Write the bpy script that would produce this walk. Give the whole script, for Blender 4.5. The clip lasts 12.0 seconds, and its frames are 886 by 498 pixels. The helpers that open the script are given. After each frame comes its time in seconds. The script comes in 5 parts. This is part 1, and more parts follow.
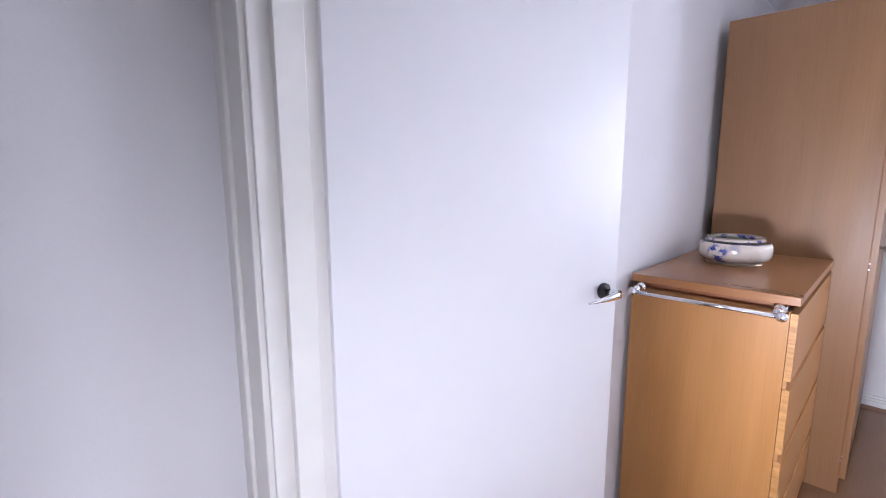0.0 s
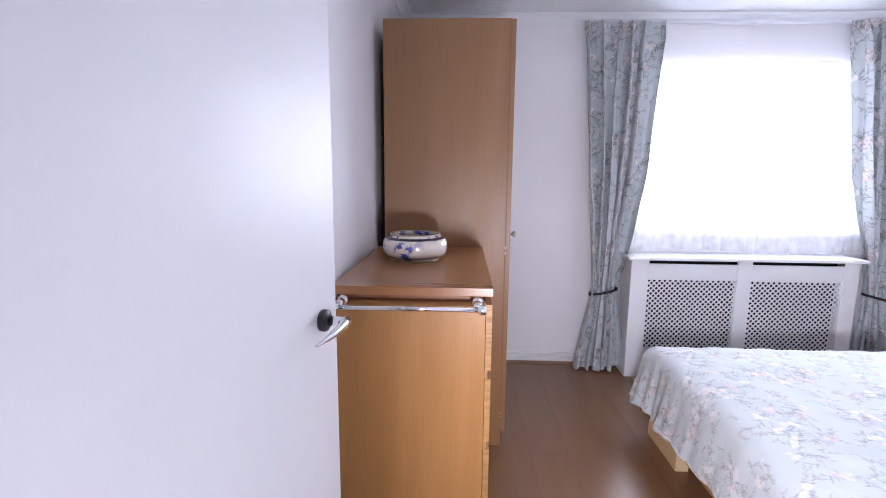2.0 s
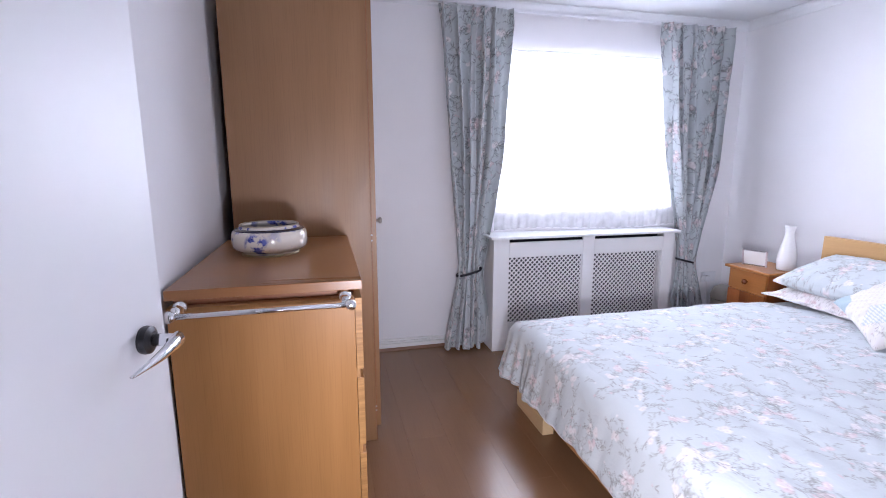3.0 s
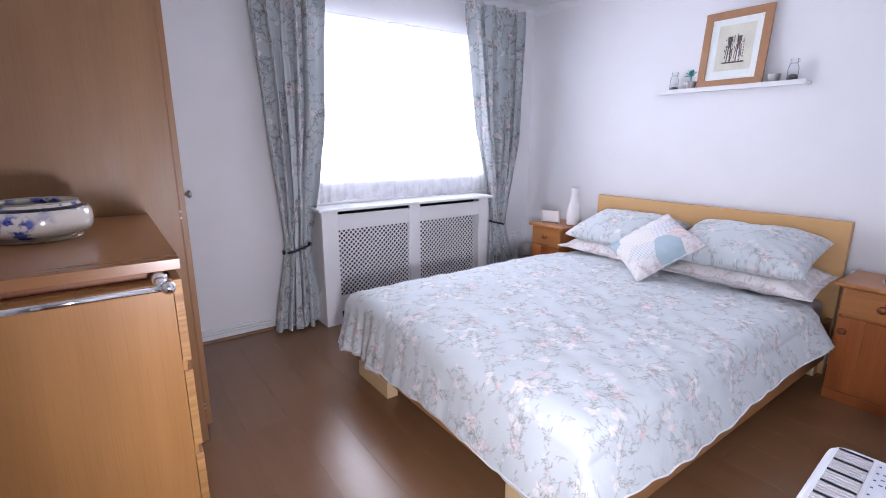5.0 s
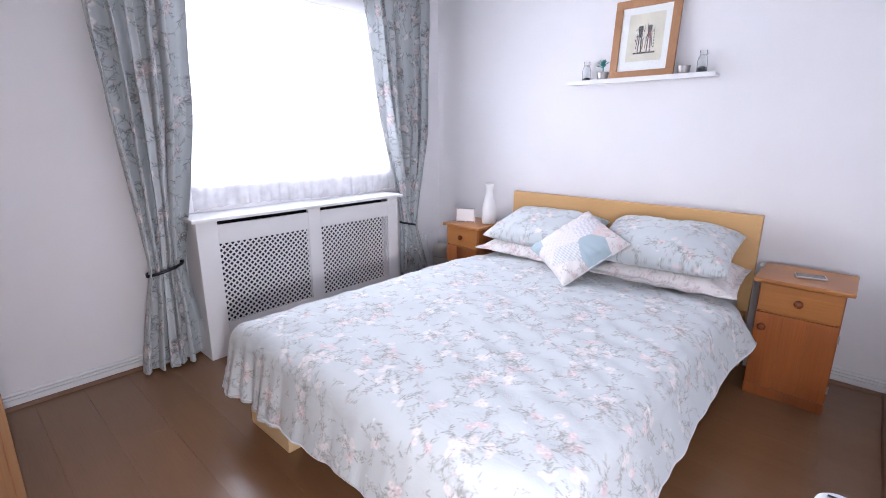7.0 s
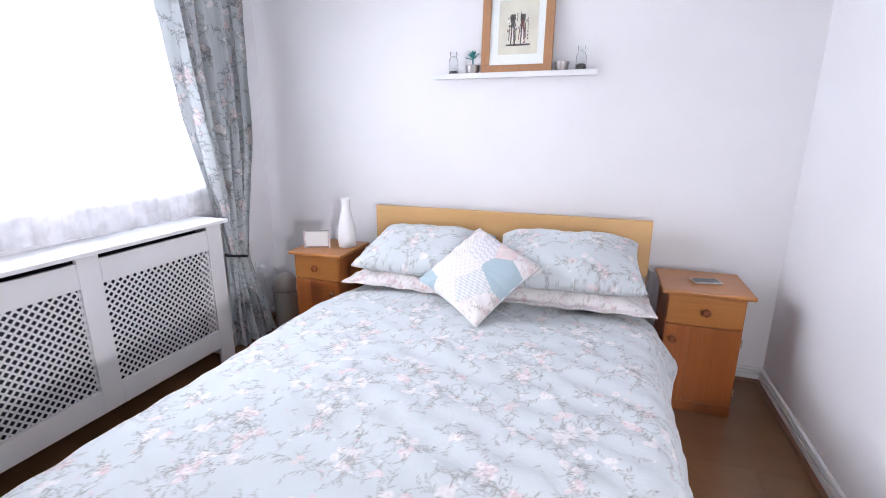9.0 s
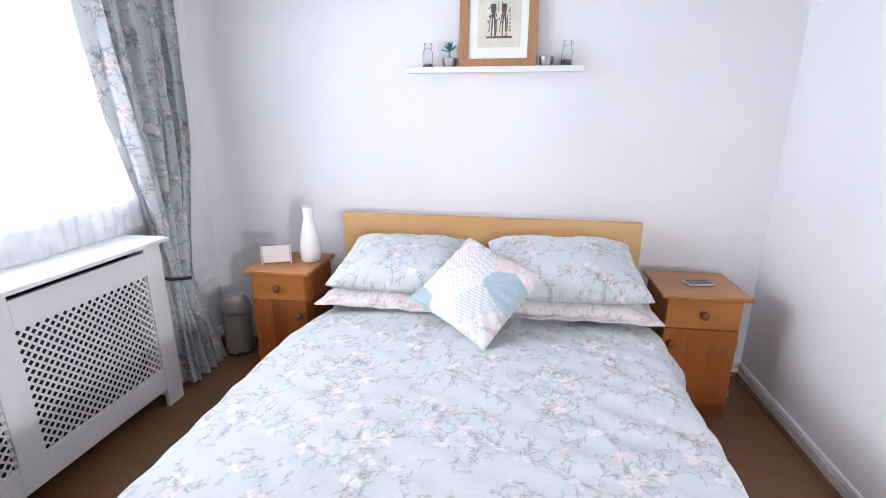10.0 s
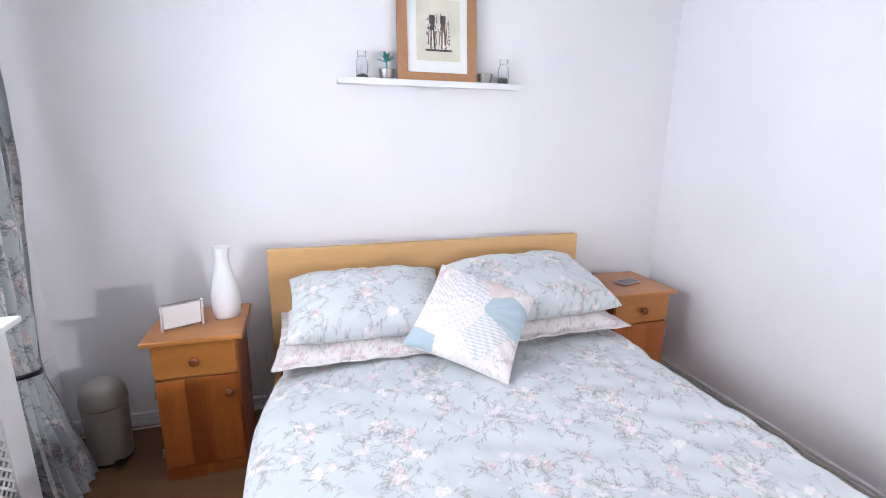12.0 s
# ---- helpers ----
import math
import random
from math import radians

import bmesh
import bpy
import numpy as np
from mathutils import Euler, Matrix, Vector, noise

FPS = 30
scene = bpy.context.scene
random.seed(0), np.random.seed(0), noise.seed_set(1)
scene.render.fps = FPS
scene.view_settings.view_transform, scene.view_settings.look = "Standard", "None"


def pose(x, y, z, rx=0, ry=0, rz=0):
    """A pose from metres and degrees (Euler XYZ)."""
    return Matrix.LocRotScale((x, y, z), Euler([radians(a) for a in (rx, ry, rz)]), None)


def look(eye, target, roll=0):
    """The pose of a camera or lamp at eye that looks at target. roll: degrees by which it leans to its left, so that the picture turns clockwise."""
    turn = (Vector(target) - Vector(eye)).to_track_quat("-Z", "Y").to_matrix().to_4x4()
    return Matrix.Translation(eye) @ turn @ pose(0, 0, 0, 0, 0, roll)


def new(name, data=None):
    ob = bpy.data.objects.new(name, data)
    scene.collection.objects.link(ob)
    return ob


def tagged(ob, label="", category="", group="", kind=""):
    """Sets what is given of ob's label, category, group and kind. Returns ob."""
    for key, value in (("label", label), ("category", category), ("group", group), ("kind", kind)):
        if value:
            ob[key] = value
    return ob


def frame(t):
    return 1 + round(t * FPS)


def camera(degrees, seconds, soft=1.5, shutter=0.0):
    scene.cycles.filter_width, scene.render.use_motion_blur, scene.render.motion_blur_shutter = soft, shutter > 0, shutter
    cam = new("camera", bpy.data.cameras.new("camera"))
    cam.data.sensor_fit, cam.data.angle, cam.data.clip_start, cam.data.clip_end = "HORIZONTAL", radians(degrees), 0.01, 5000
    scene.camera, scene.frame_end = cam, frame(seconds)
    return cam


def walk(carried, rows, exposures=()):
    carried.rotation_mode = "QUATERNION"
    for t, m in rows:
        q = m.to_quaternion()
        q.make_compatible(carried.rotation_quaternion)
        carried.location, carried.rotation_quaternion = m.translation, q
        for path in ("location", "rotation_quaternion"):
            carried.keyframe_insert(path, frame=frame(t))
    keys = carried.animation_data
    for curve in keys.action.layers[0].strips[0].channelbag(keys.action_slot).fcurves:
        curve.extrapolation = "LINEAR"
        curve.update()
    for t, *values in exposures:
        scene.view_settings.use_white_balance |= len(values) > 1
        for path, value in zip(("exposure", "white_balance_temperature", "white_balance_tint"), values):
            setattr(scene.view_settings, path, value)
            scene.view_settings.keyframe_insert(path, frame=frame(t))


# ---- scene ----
cam = camera(87.0, 12.0, 0.95)
PATH = [
    (0, (0.112, 0.165, 1.357), (1.518, 1.55, 1.036), -0.2),
    (0.5, (0.239, 0.298, 1.31), (1.886, 1.395, 1.012), 0.9),
    (1, (0.329, 0.347, 1.324), (2.144, 1.138, 1.018), 0.6),
    (1.5, (0.371, 0.403, 1.335), (2.298, 0.845, 1.034), 0.5),
    (2, (0.397, 0.435, 1.325), (2.372, 0.518, 1.021), 0.5),
    (2.5, (0.478, 0.432, 1.298), (2.441, 0.239, 0.967), 0.2),
    (3, (0.496, 0.428, 1.312), (2.404, -0.052, 0.953), -0.0),
    (3.5, (0.507, 0.447, 1.303), (2.313, -0.316, 0.908), 0.1),
    (5.5, (0.559, 0.465, 1.268), (2.076, -0.754, 0.802), 0.1),
    (6, (0.625, 0.392, 1.266), (2.071, -0.906, 0.793), 0.1),
    (6.5, (0.718, 0.311, 1.275), (2.11, -1.04, 0.789), -0.0),
    (7, (0.824, 0.24, 1.284), (2.132, -1.191, 0.794), 0.1),
    (7.5, (0.974, 0.193, 1.293), (2.07, -1.404, 0.796), 0.2),
    (9.5, (1.637, -0.215, 1.336), (2.119, -2.085, 0.816), 0.1),
    (10, (1.827, -0.275, 1.359), (2.132, -2.176, 0.817), 0.2),
    (10.5, (2.067, -0.344, 1.37), (2.19, -2.269, 0.842), 0.5),
    (11, (2.28, -0.36, 1.392), (2.186, -2.29, 0.88), 0.6),
    (11.5, (2.474, -0.411, 1.354), (2.11, -2.321, 0.884), 0.5),
    (12, (2.593, -0.536, 1.362), (2.029, -2.394, 0.885), 0.7),
]
EXPOSURES = [(0.0, 0.44, 5950, 19), (0.8, 0.27, 5950, 20), (1.5, 0.24, 5950, 20), (3.5, 0.0, 5900, 20), (5.5, -0.13, 6000, 19), (7.5, 0.12, 6200, 17), (9.5, 0.15, 6300, 14), (12.0, 0.13, 6350, 13)]
walk(cam, [(t, look(eye, target, roll)) for t, eye, target, roll in PATH], EXPOSURES)

# ---- world and light ----
world = bpy.data.worlds.new("world")
scene.world = world
world.use_nodes = True
sky = world.node_tree.nodes.new("ShaderNodeTexSky")
sky.sky_type = "NISHITA"
sky.sun_disc = False
sky.sun_elevation, sky.sun_rotation = radians(40), radians(200)
world.node_tree.links.new(sky.outputs[0], world.node_tree.nodes["Background"].inputs[0])
world.node_tree.nodes["Background"].inputs[1].default_value = 0.1


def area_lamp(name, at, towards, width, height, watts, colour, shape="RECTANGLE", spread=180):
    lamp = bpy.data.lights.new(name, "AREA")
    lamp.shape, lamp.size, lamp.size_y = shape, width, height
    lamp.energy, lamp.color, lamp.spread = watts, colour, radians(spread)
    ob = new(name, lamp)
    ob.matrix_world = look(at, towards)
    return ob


# daylight in the window opening
area_lamp("window_daylight", (3.80, -1.48, 1.54), (0.0, -1.48, 1.54), 1.42, 1.06, 54, (0.91, 0.94, 1.0), spread=125)
# added low lamps in hall and doorway, fixed stand-ins for one carried light;
# they throw the shadows of bowl, chest and bed
area_lamp("carried_light_hall", (0.05, 0.12, 0.85), (1.30, 0.70, 0.84), 0.12, 0.12, 3.7, (0.97, 0.97, 1.0), "DISK", 148)
area_lamp("carried_light_doorway", (0.66, 0.26, 0.88), (2.45, -1.40, 0.70), 0.14, 0.14, 16.5, (0.98, 0.98, 0.99), "DISK", 136)


# ---- materials ----
def nodes_of(name):
    m = bpy.data.materials.new(name)
    m.use_nodes = True
    t = m.node_tree
    return m, t, t.nodes["Principled BSDF"]


def add(t, kind, **values):
    n = t.nodes.new(kind)
    for key, value in values.items():
        n.inputs[key].default_value = value
    return n


def mixed(t, factor, a, b, blend="MIX"):
    n = t.nodes.new("ShaderNodeMix")
    n.data_type, n.blend_type = "RGBA", blend
    for socket, value in ((n.inputs[0], factor), (n.inputs[6], a), (n.inputs[7], b)):
        if isinstance(value, bpy.types.NodeSocket):
            t.links.new(value, socket)
        else:
            socket.default_value = value if isinstance(value, float) else (*value, 1.0)
    return n.outputs[2]


def coords(t, scale=(1, 1, 1), turn=(0, 0, 0)):
    c = t.nodes.new("ShaderNodeTexCoord")
    m = add(t, "ShaderNodeMapping", Scale=scale, Rotation=turn)
    t.links.new(c.outputs["Object"], m.inputs[0])
    return m.outputs[0]


def ramp(t, source, low, high):
    n = t.nodes.new("ShaderNodeMapRange")
    n.inputs[1].default_value, n.inputs[2].default_value = low, high
    t.links.new(source, n.inputs[0])
    return n.outputs[0]


def relief(t, shader, source, strength, distance):
    b = add(t, "ShaderNodeBump", Strength=strength, Distance=distance)
    t.links.new(source, b.inputs["Height"])
    t.links.new(b.outputs[0], shader.inputs["Normal"])


def plain(name, colour, rough=0.5, metal=0.0, vary=0.05, scale=3.0, grain=60.0, bump=0.15, depth=0.001, coat=0.0):
    """Paint, plastic, metal or ceramic with a slow stain and a fine grain."""
    m, t, s = nodes_of(name)
    slow = add(t, "ShaderNodeTexNoise", Scale=scale, Detail=4.0)
    fine = add(t, "ShaderNodeTexNoise", Scale=grain, Detail=3.0)
    c = coords(t)
    t.links.new(c, slow.inputs["Vector"])
    t.links.new(c, fine.inputs["Vector"])
    dark = tuple(v * (1 - vary * 1.6) for v in colour)
    light = tuple(min(1.0, v * (1 + vary * 0.6)) for v in colour)
    first = mixed(t, ramp(t, slow.outputs[0], 0.3, 0.7), dark, light)
    t.links.new(mixed(t, 0.08, first, fine.outputs[1], "OVERLAY"), s.inputs["Base Color"])
    r = t.nodes.new("ShaderNodeMapRange")
    r.inputs[3].default_value, r.inputs[4].default_value = max(0.02, rough - 0.06), min(1.0, rough + 0.06)
    t.links.new(slow.outputs[0], r.inputs[0])
    t.links.new(r.outputs[0], s.inputs["Roughness"])
    s.inputs["Metallic"].default_value = metal
    s.inputs["Coat Weight"].default_value = coat
    s.inputs["Coat Roughness"].default_value = 0.12
    if bump:
        relief(t, s, fine.outputs[0], bump, depth)
    return m


def wood(name, dark, light, axis="z", rough=0.4, ring=9.0, knots=0.0, random_tint=0.0, coat=0.0, fine_grain=0.35, spread=1.0, staves=0.0, bump=0.12, detail=5.0, twist=0.6, uneven=1.0):
    """Veneer or board, its grain running along one axis."""
    m, t, s = nodes_of(name)
    stretch = {"x": (0.07, 1, 1), "y": (1, 0.07, 1), "z": (1, 1, 0.07)}[axis]
    long = {"x": (0.02, 1, 1), "y": (1, 0.02, 1), "z": (1, 1, 0.02)}[axis]
    vec = coords(t, stretch)
    info = t.nodes.new("ShaderNodeObjectInfo")
    shift = t.nodes.new("ShaderNodeVectorMath")
    shift.operation = "MULTIPLY_ADD"
    shift.inputs[1].default_value = (13.0, 7.0, 5.0)
    t.links.new(info.outputs["Random"], shift.inputs[0])
    t.links.new(vec, shift.inputs[2])
    if random_tint:
        vec = shift.outputs[0]
    figure = add(t, "ShaderNodeTexNoise", Scale=ring, Detail=detail, Roughness=0.55, Distortion=twist)
    t.links.new(vec, figure.inputs["Vector"])
    pore = add(t, "ShaderNodeTexNoise", Scale=320.0, Detail=2.0)
    t.links.new(coords(t, long), pore.inputs["Vector"])
    broad = add(t, "ShaderNodeTexNoise", Scale=2.2, Detail=2.0)
    t.links.new(vec, broad.inputs["Vector"])
    c = mixed(t, ramp(t, figure.outputs[0], 0.5 - 0.22 * spread, 0.5 + 0.22 * spread), dark, light)
    c = mixed(t, ramp(t, broad.outputs[0], 0.25, 0.85), c, tuple(v * 0.86 for v in light))
    pores = t.nodes.new("ShaderNodeMath")
    pores.operation = "MULTIPLY"
    pores.inputs[1].default_value = fine_grain
    t.links.new(ramp(t, pore.outputs[0], 0.5, 0.75), pores.inputs[0])
    c = mixed(t, pores.outputs[0], c, tuple(v * 0.55 for v in dark))
    if knots:
        cell = add(t, "ShaderNodeTexVoronoi", Scale=6.0)
        squash = {"x": (0.45, 1, 1), "y": (1, 0.45, 1), "z": (1, 1, 0.45)}[axis]
        t.links.new(coords(t, squash), cell.inputs["Vector"])
        k = t.nodes.new("ShaderNodeMath")
        k.operation = "LESS_THAN"
        k.inputs[1].default_value = 0.5
        t.links.new(cell.outputs["Color"], k.inputs[0])
        spot = t.nodes.new("ShaderNodeMath")
        spot.operation = "MULTIPLY"
        near = t.nodes.new("ShaderNodeMapRange")
        near.inputs[1].default_value, near.inputs[2].default_value = 0.13, 0.05
        t.links.new(cell.outputs["Distance"], near.inputs[0])
        t.links.new(near.outputs[0], spot.inputs[0])
        t.links.new(k.outputs[0], spot.inputs[1])
        soft = t.nodes.new("ShaderNodeMath")
        soft.operation = "MULTIPLY"
        soft.inputs[1].default_value = knots
        t.links.new(spot.outputs[0], soft.inputs[0])
        c = mixed(t, soft.outputs[0], c, tuple(v * 0.3 for v in dark))
    if staves:
        cut = t.nodes.new("ShaderNodeSeparateXYZ")
        t.links.new(coords(t, (11.0, 11.0, 11.0)), cut.inputs[0])
        floor_ = t.nodes.new("ShaderNodeMath")
        floor_.operation = "FLOOR"
        t.links.new(cut.outputs["Z" if axis == "x" else "X"], floor_.inputs[0])
        chance = t.nodes.new("ShaderNodeTexWhiteNoise")
        chance.noise_dimensions = "1D"
        t.links.new(floor_.outputs[0], chance.inputs["W"])
        amount = t.nodes.new("ShaderNodeMath")
        amount.operation = "MULTIPLY"
        amount.inputs[1].default_value = staves
        t.links.new(chance.outputs["Value"], amount.inputs[0])
        c = mixed(t, amount.outputs[0], c, tuple(v * 0.5 for v in dark))
    if random_tint:
        tint = t.nodes.new("ShaderNodeMapRange")
        tint.inputs[3].default_value, tint.inputs[4].default_value = 1 - random_tint, 1 + random_tint
        t.links.new(info.outputs["Random"], tint.inputs[0])
        grey = t.nodes.new("ShaderNodeCombineColor")
        for i in range(3):
            t.links.new(tint.outputs[0], grey.inputs[i])
        c = mixed(t, 1.0, c, grey.outputs[0], "MULTIPLY")
    t.links.new(c, s.inputs["Base Color"])
    r = t.nodes.new("ShaderNodeMapRange")
    r.inputs[3].default_value, r.inputs[4].default_value = rough - 0.06 * uneven, rough + 0.1 * uneven
    t.links.new(figure.outputs[0], r.inputs[0])
    t.links.new(r.outputs[0], s.inputs["Roughness"])
    s.inputs["Coat Weight"].default_value = coat
    s.inputs["Coat Roughness"].default_value = 0.2
    if bump:
        relief(t, s, pore.outputs[0], bump, 0.0006)
    return m


def cloth(name, weave=900.0, sheen=0.25, rough=0.85, through_light=0.0):
    """Printed cotton: the dyed print is stored with the cloth as a colour attribute."""
    m, t, s = nodes_of(name)
    dye = t.nodes.new("ShaderNodeVertexColor")
    dye.layer_name = "print"
    c = coords(t)
    thread = add(t, "ShaderNodeTexNoise", Scale=weave, Detail=1.0)
    wash = add(t, "ShaderNodeTexNoise", Scale=5.0, Detail=4.0)
    crease = add(t, "ShaderNodeTexNoise", Scale=26.0, Detail=5.0, Roughness=0.6, Distortion=0.8)
    for n in (thread, wash, crease):
        t.links.new(c, n.inputs["Vector"])
    worn = mixed(t, ramp(t, wash.outputs[0], 0.3, 0.75), (0.93, 0.93, 0.93), (1.0, 1.0, 1.0))
    t.links.new(mixed(t, 1.0, dye.outputs[0], worn, "MULTIPLY"), s.inputs["Base Color"])
    s.inputs["Roughness"].default_value = rough
    s.inputs["Sheen Weight"].default_value = sheen
    s.inputs["Specular IOR Level"].default_value = 0.2
    b = add(t, "ShaderNodeBump", Strength=0.5, Distance=0.005)
    t.links.new(crease.outputs[0], b.inputs["Height"])
    b2 = add(t, "ShaderNodeBump", Strength=0.2, Distance=0.0005)
    t.links.new(thread.outputs[0], b2.inputs["Height"])
    t.links.new(b.outputs[0], b2.inputs["Normal"])
    t.links.new(b2.outputs[0], s.inputs["Normal"])
    if through_light:
        back = t.nodes.new("ShaderNodeBsdfTranslucent")
        t.links.new(dye.outputs[0], back.inputs[0])
        mix = t.nodes.new("ShaderNodeMixShader")
        mix.inputs[0].default_value = through_light
        t.links.new(s.outputs[0], mix.inputs[1])
        t.links.new(back.outputs[0], mix.inputs[2])
        t.links.new(mix.outputs[0], t.nodes["Material Output"].inputs[0])
    return m


def netting(name):
    m, t, s = nodes_of(name)
    c = coords(t)
    weave = add(t, "ShaderNodeTexNoise", Scale=14.0, Detail=5.0)
    t.links.new(c, weave.inputs["Vector"])
    s.inputs["Base Color"].default_value = (0.92, 0.92, 0.94, 1)
    s.inputs["Roughness"].default_value = 0.9
    clear = t.nodes.new("ShaderNodeBsdfTransparent")
    back = t.nodes.new("ShaderNodeBsdfTranslucent")
    back.inputs[0].default_value = (0.9, 0.92, 0.95, 1)
    half = t.nodes.new("ShaderNodeMixShader")
    half.inputs[0].default_value = 0.4
    t.links.new(s.outputs[0], half.inputs[1])
    t.links.new(back.outputs[0], half.inputs[2])
    hole = t.nodes.new("ShaderNodeMapRange")
    hole.inputs[1].default_value, hole.inputs[2].default_value = 0.3, 0.7
    hole.inputs[3].default_value, hole.inputs[4].default_value = 0.30, 0.50
    t.links.new(weave.outputs[0], hole.inputs[0])
    mix = t.nodes.new("ShaderNodeMixShader")
    t.links.new(hole.outputs[0], mix.inputs[0])
    t.links.new(half.outputs[0], mix.inputs[1])
    t.links.new(clear.outputs[0], mix.inputs[2])
    t.links.new(mix.outputs[0], t.nodes["Material Output"].inputs[0])
    return m


def glass(name, tint=(0.96, 0.98, 0.98), rough=0.02, bend=1.45):
    m, t, s = nodes_of(name)
    s.inputs["Base Color"].default_value = (*tint, 1)
    s.inputs["Transmission Weight"].default_value = 1.0
    s.inputs["Roughness"].default_value = rough
    s.inputs["IOR"].default_value = bend
    return m


WALL = plain("wall_paint", (0.80, 0.79, 0.81), 0.75, vary=0.025, scale=1.6, grain=140, bump=0.25, depth=0.0012)
CEILING = plain("ceiling_paint", (0.78, 0.79, 0.81), 0.85, vary=0.03, grain=120, bump=0.2)
GLOSS = plain("white_gloss_paint", (0.80, 0.80, 0.81), 0.32, vary=0.03, scale=4, grain=40, bump=0.06, coat=0.2)
JAMB = plain("cream_gloss_paint", (0.77, 0.755, 0.72), 0.55, vary=0.05, scale=5, grain=40, bump=0.08, coat=0.03)
DOOR = plain("door_gloss_paint", (0.78, 0.78, 0.80), 0.42, vary=0.015, scale=1.2, grain=14, bump=0.04, depth=0.002, coat=0.06)
COVER = plain("white_satin_paint", (0.78, 0.78, 0.79), 0.45, vary=0.03, grain=80, bump=0.08)
# DARK: near-black for floor joints and the painted shade behind the lattice
DARK = plain("gap_and_shade_dark", (0.035, 0.035, 0.05), 0.8, vary=0.1)
OAK = wood("oak_veneer", (0.325, 0.145, 0.042), (0.490, 0.238, 0.078), "z", 0.36, 5.5, fine_grain=0.16, twist=1.2)
OAK_FLAT = wood("oak_veneer_top", (0.265, 0.112, 0.040), (0.40, 0.180, 0.066), "y", 0.28, 6, fine_grain=0.16, coat=0.25, twist=1.0)
OAK_EDGE = wood("oak_end_grain", (0.25, 0.11, 0.035), (0.44, 0.22, 0.075), "z", 0.45, 26, fine_grain=0.3, spread=0.6)
OAK_END = wood("oak_end_bands", (0.28, 0.12, 0.035), (0.52, 0.27, 0.09), "y", 0.45, 42, fine_grain=0.2, spread=0.45, twist=1.5)
WARDROBE = wood("wardrobe_oak_veneer", (0.235, 0.118, 0.050), (0.330, 0.174, 0.076), "z", 0.40, 5, fine_grain=0.2, twist=1.3)
WARDROBE_EDGE = wood("wardrobe_edge", (0.24, 0.085, 0.03), (0.34, 0.13, 0.05), "z", 0.45, 20)
BEECH = wood("headboard_veneer", (0.55, 0.315, 0.12), (0.64, 0.39, 0.165), "x", 0.42, 12, fine_grain=0.18)
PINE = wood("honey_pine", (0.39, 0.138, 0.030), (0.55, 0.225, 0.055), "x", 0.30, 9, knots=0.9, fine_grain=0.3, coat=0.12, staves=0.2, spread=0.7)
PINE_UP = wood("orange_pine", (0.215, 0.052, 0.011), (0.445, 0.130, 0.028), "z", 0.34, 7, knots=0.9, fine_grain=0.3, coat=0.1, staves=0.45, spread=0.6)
PINE_KNOB = wood("dark_turned_pine", (0.13, 0.030, 0.008), (0.24, 0.060, 0.014), "y", 0.25, 12, fine_grain=0.2, coat=0.4)
PINE_STAVE = wood("orange_pine_staves", (0.215, 0.052, 0.011), (0.445, 0.130, 0.028), "z", 0.32, 8, knots=0.9, fine_grain=0.3, coat=0.15, spread=0.7, random_tint=0.13)
RAW = wood("raw_pine", (0.60, 0.40, 0.20), (0.72, 0.52, 0.29), "x", 0.6, 14, fine_grain=0.12)
RAIL = wood("bed_rail_veneer", (0.36, 0.16, 0.055), (0.46, 0.22, 0.08), "x", 0.45, 12)
LAMINATE = wood("walnut_laminate", (0.180, 0.088, 0.041), (0.222, 0.112, 0.053), "x", 0.24, 8, random_tint=0.02, fine_grain=0.22, spread=1.2, bump=0.0, detail=4.0, twist=0.5, uneven=0.25)
BEAD = wood("floor_bead", (0.16, 0.075, 0.045), (0.24, 0.12, 0.07), "y", 0.4, 12)
CHROME = plain("chrome", (0.82, 0.83, 0.85), 0.1, 1.0, vary=0.03, bump=0.02)
STEEL = plain("brushed_metal", (0.48, 0.46, 0.45), 0.35, 1.0, vary=0.08, bump=0.1)
BLACK = plain("black_plastic", (0.02, 0.02, 0.024), 0.35, vary=0.2)
PLASTIC = plain("white_plastic", (0.76, 0.77, 0.80), 0.4, vary=0.02, grain=200, bump=0.05)
GRILLE = plain("grille_grey", (0.56, 0.54, 0.57), 0.5, vary=0.04)
PLASTIC_GREY = plain("grey_plastic", (0.40, 0.385, 0.42), 0.5, vary=0.04)
NAVY = plain("dark_buttons", (0.05, 0.06, 0.10), 0.35)
BIN = plain("cream_enamel", (0.36, 0.335, 0.30), 0.3, vary=0.04, grain=30, bump=0.03, coat=0.3)
CERAMIC = plain("white_ceramic", (0.82, 0.82, 0.83), 0.35, vary=0.02, grain=20, bump=0.05)
PAPER = plain("white_card", (0.86, 0.86, 0.85), 0.7, vary=0.02)
PAPYRUS = plain("papyrus", (0.75, 0.70, 0.59), 0.8, vary=0.08, scale=14, grain=90)
INK = plain("dark_ink", (0.06, 0.045, 0.04), 0.7, vary=0.2, scale=60)
INK_RED = plain("red_brown_ink", (0.20, 0.06, 0.05), 0.7, vary=0.2, scale=60)
FRAME_WOOD = wood("frame_wood", (0.36, 0.175, 0.085), (0.46, 0.24, 0.12), "z", 0.45, 16)
TEAL = plain("teal_leaves", (0.05, 0.29, 0.29), 0.5, vary=0.15, scale=30)
SEED = plain("grey_pebbles", (0.20, 0.21, 0.21), 0.7, vary=0.3, scale=80)
GLASS = glass("clear_glass")
JAR_GLASS = glass("jar_glass", (0.97, 0.985, 0.985), 0.0, 1.12)
ACRYLIC = glass("acrylic", (0.97, 0.96, 0.97), 0.03)
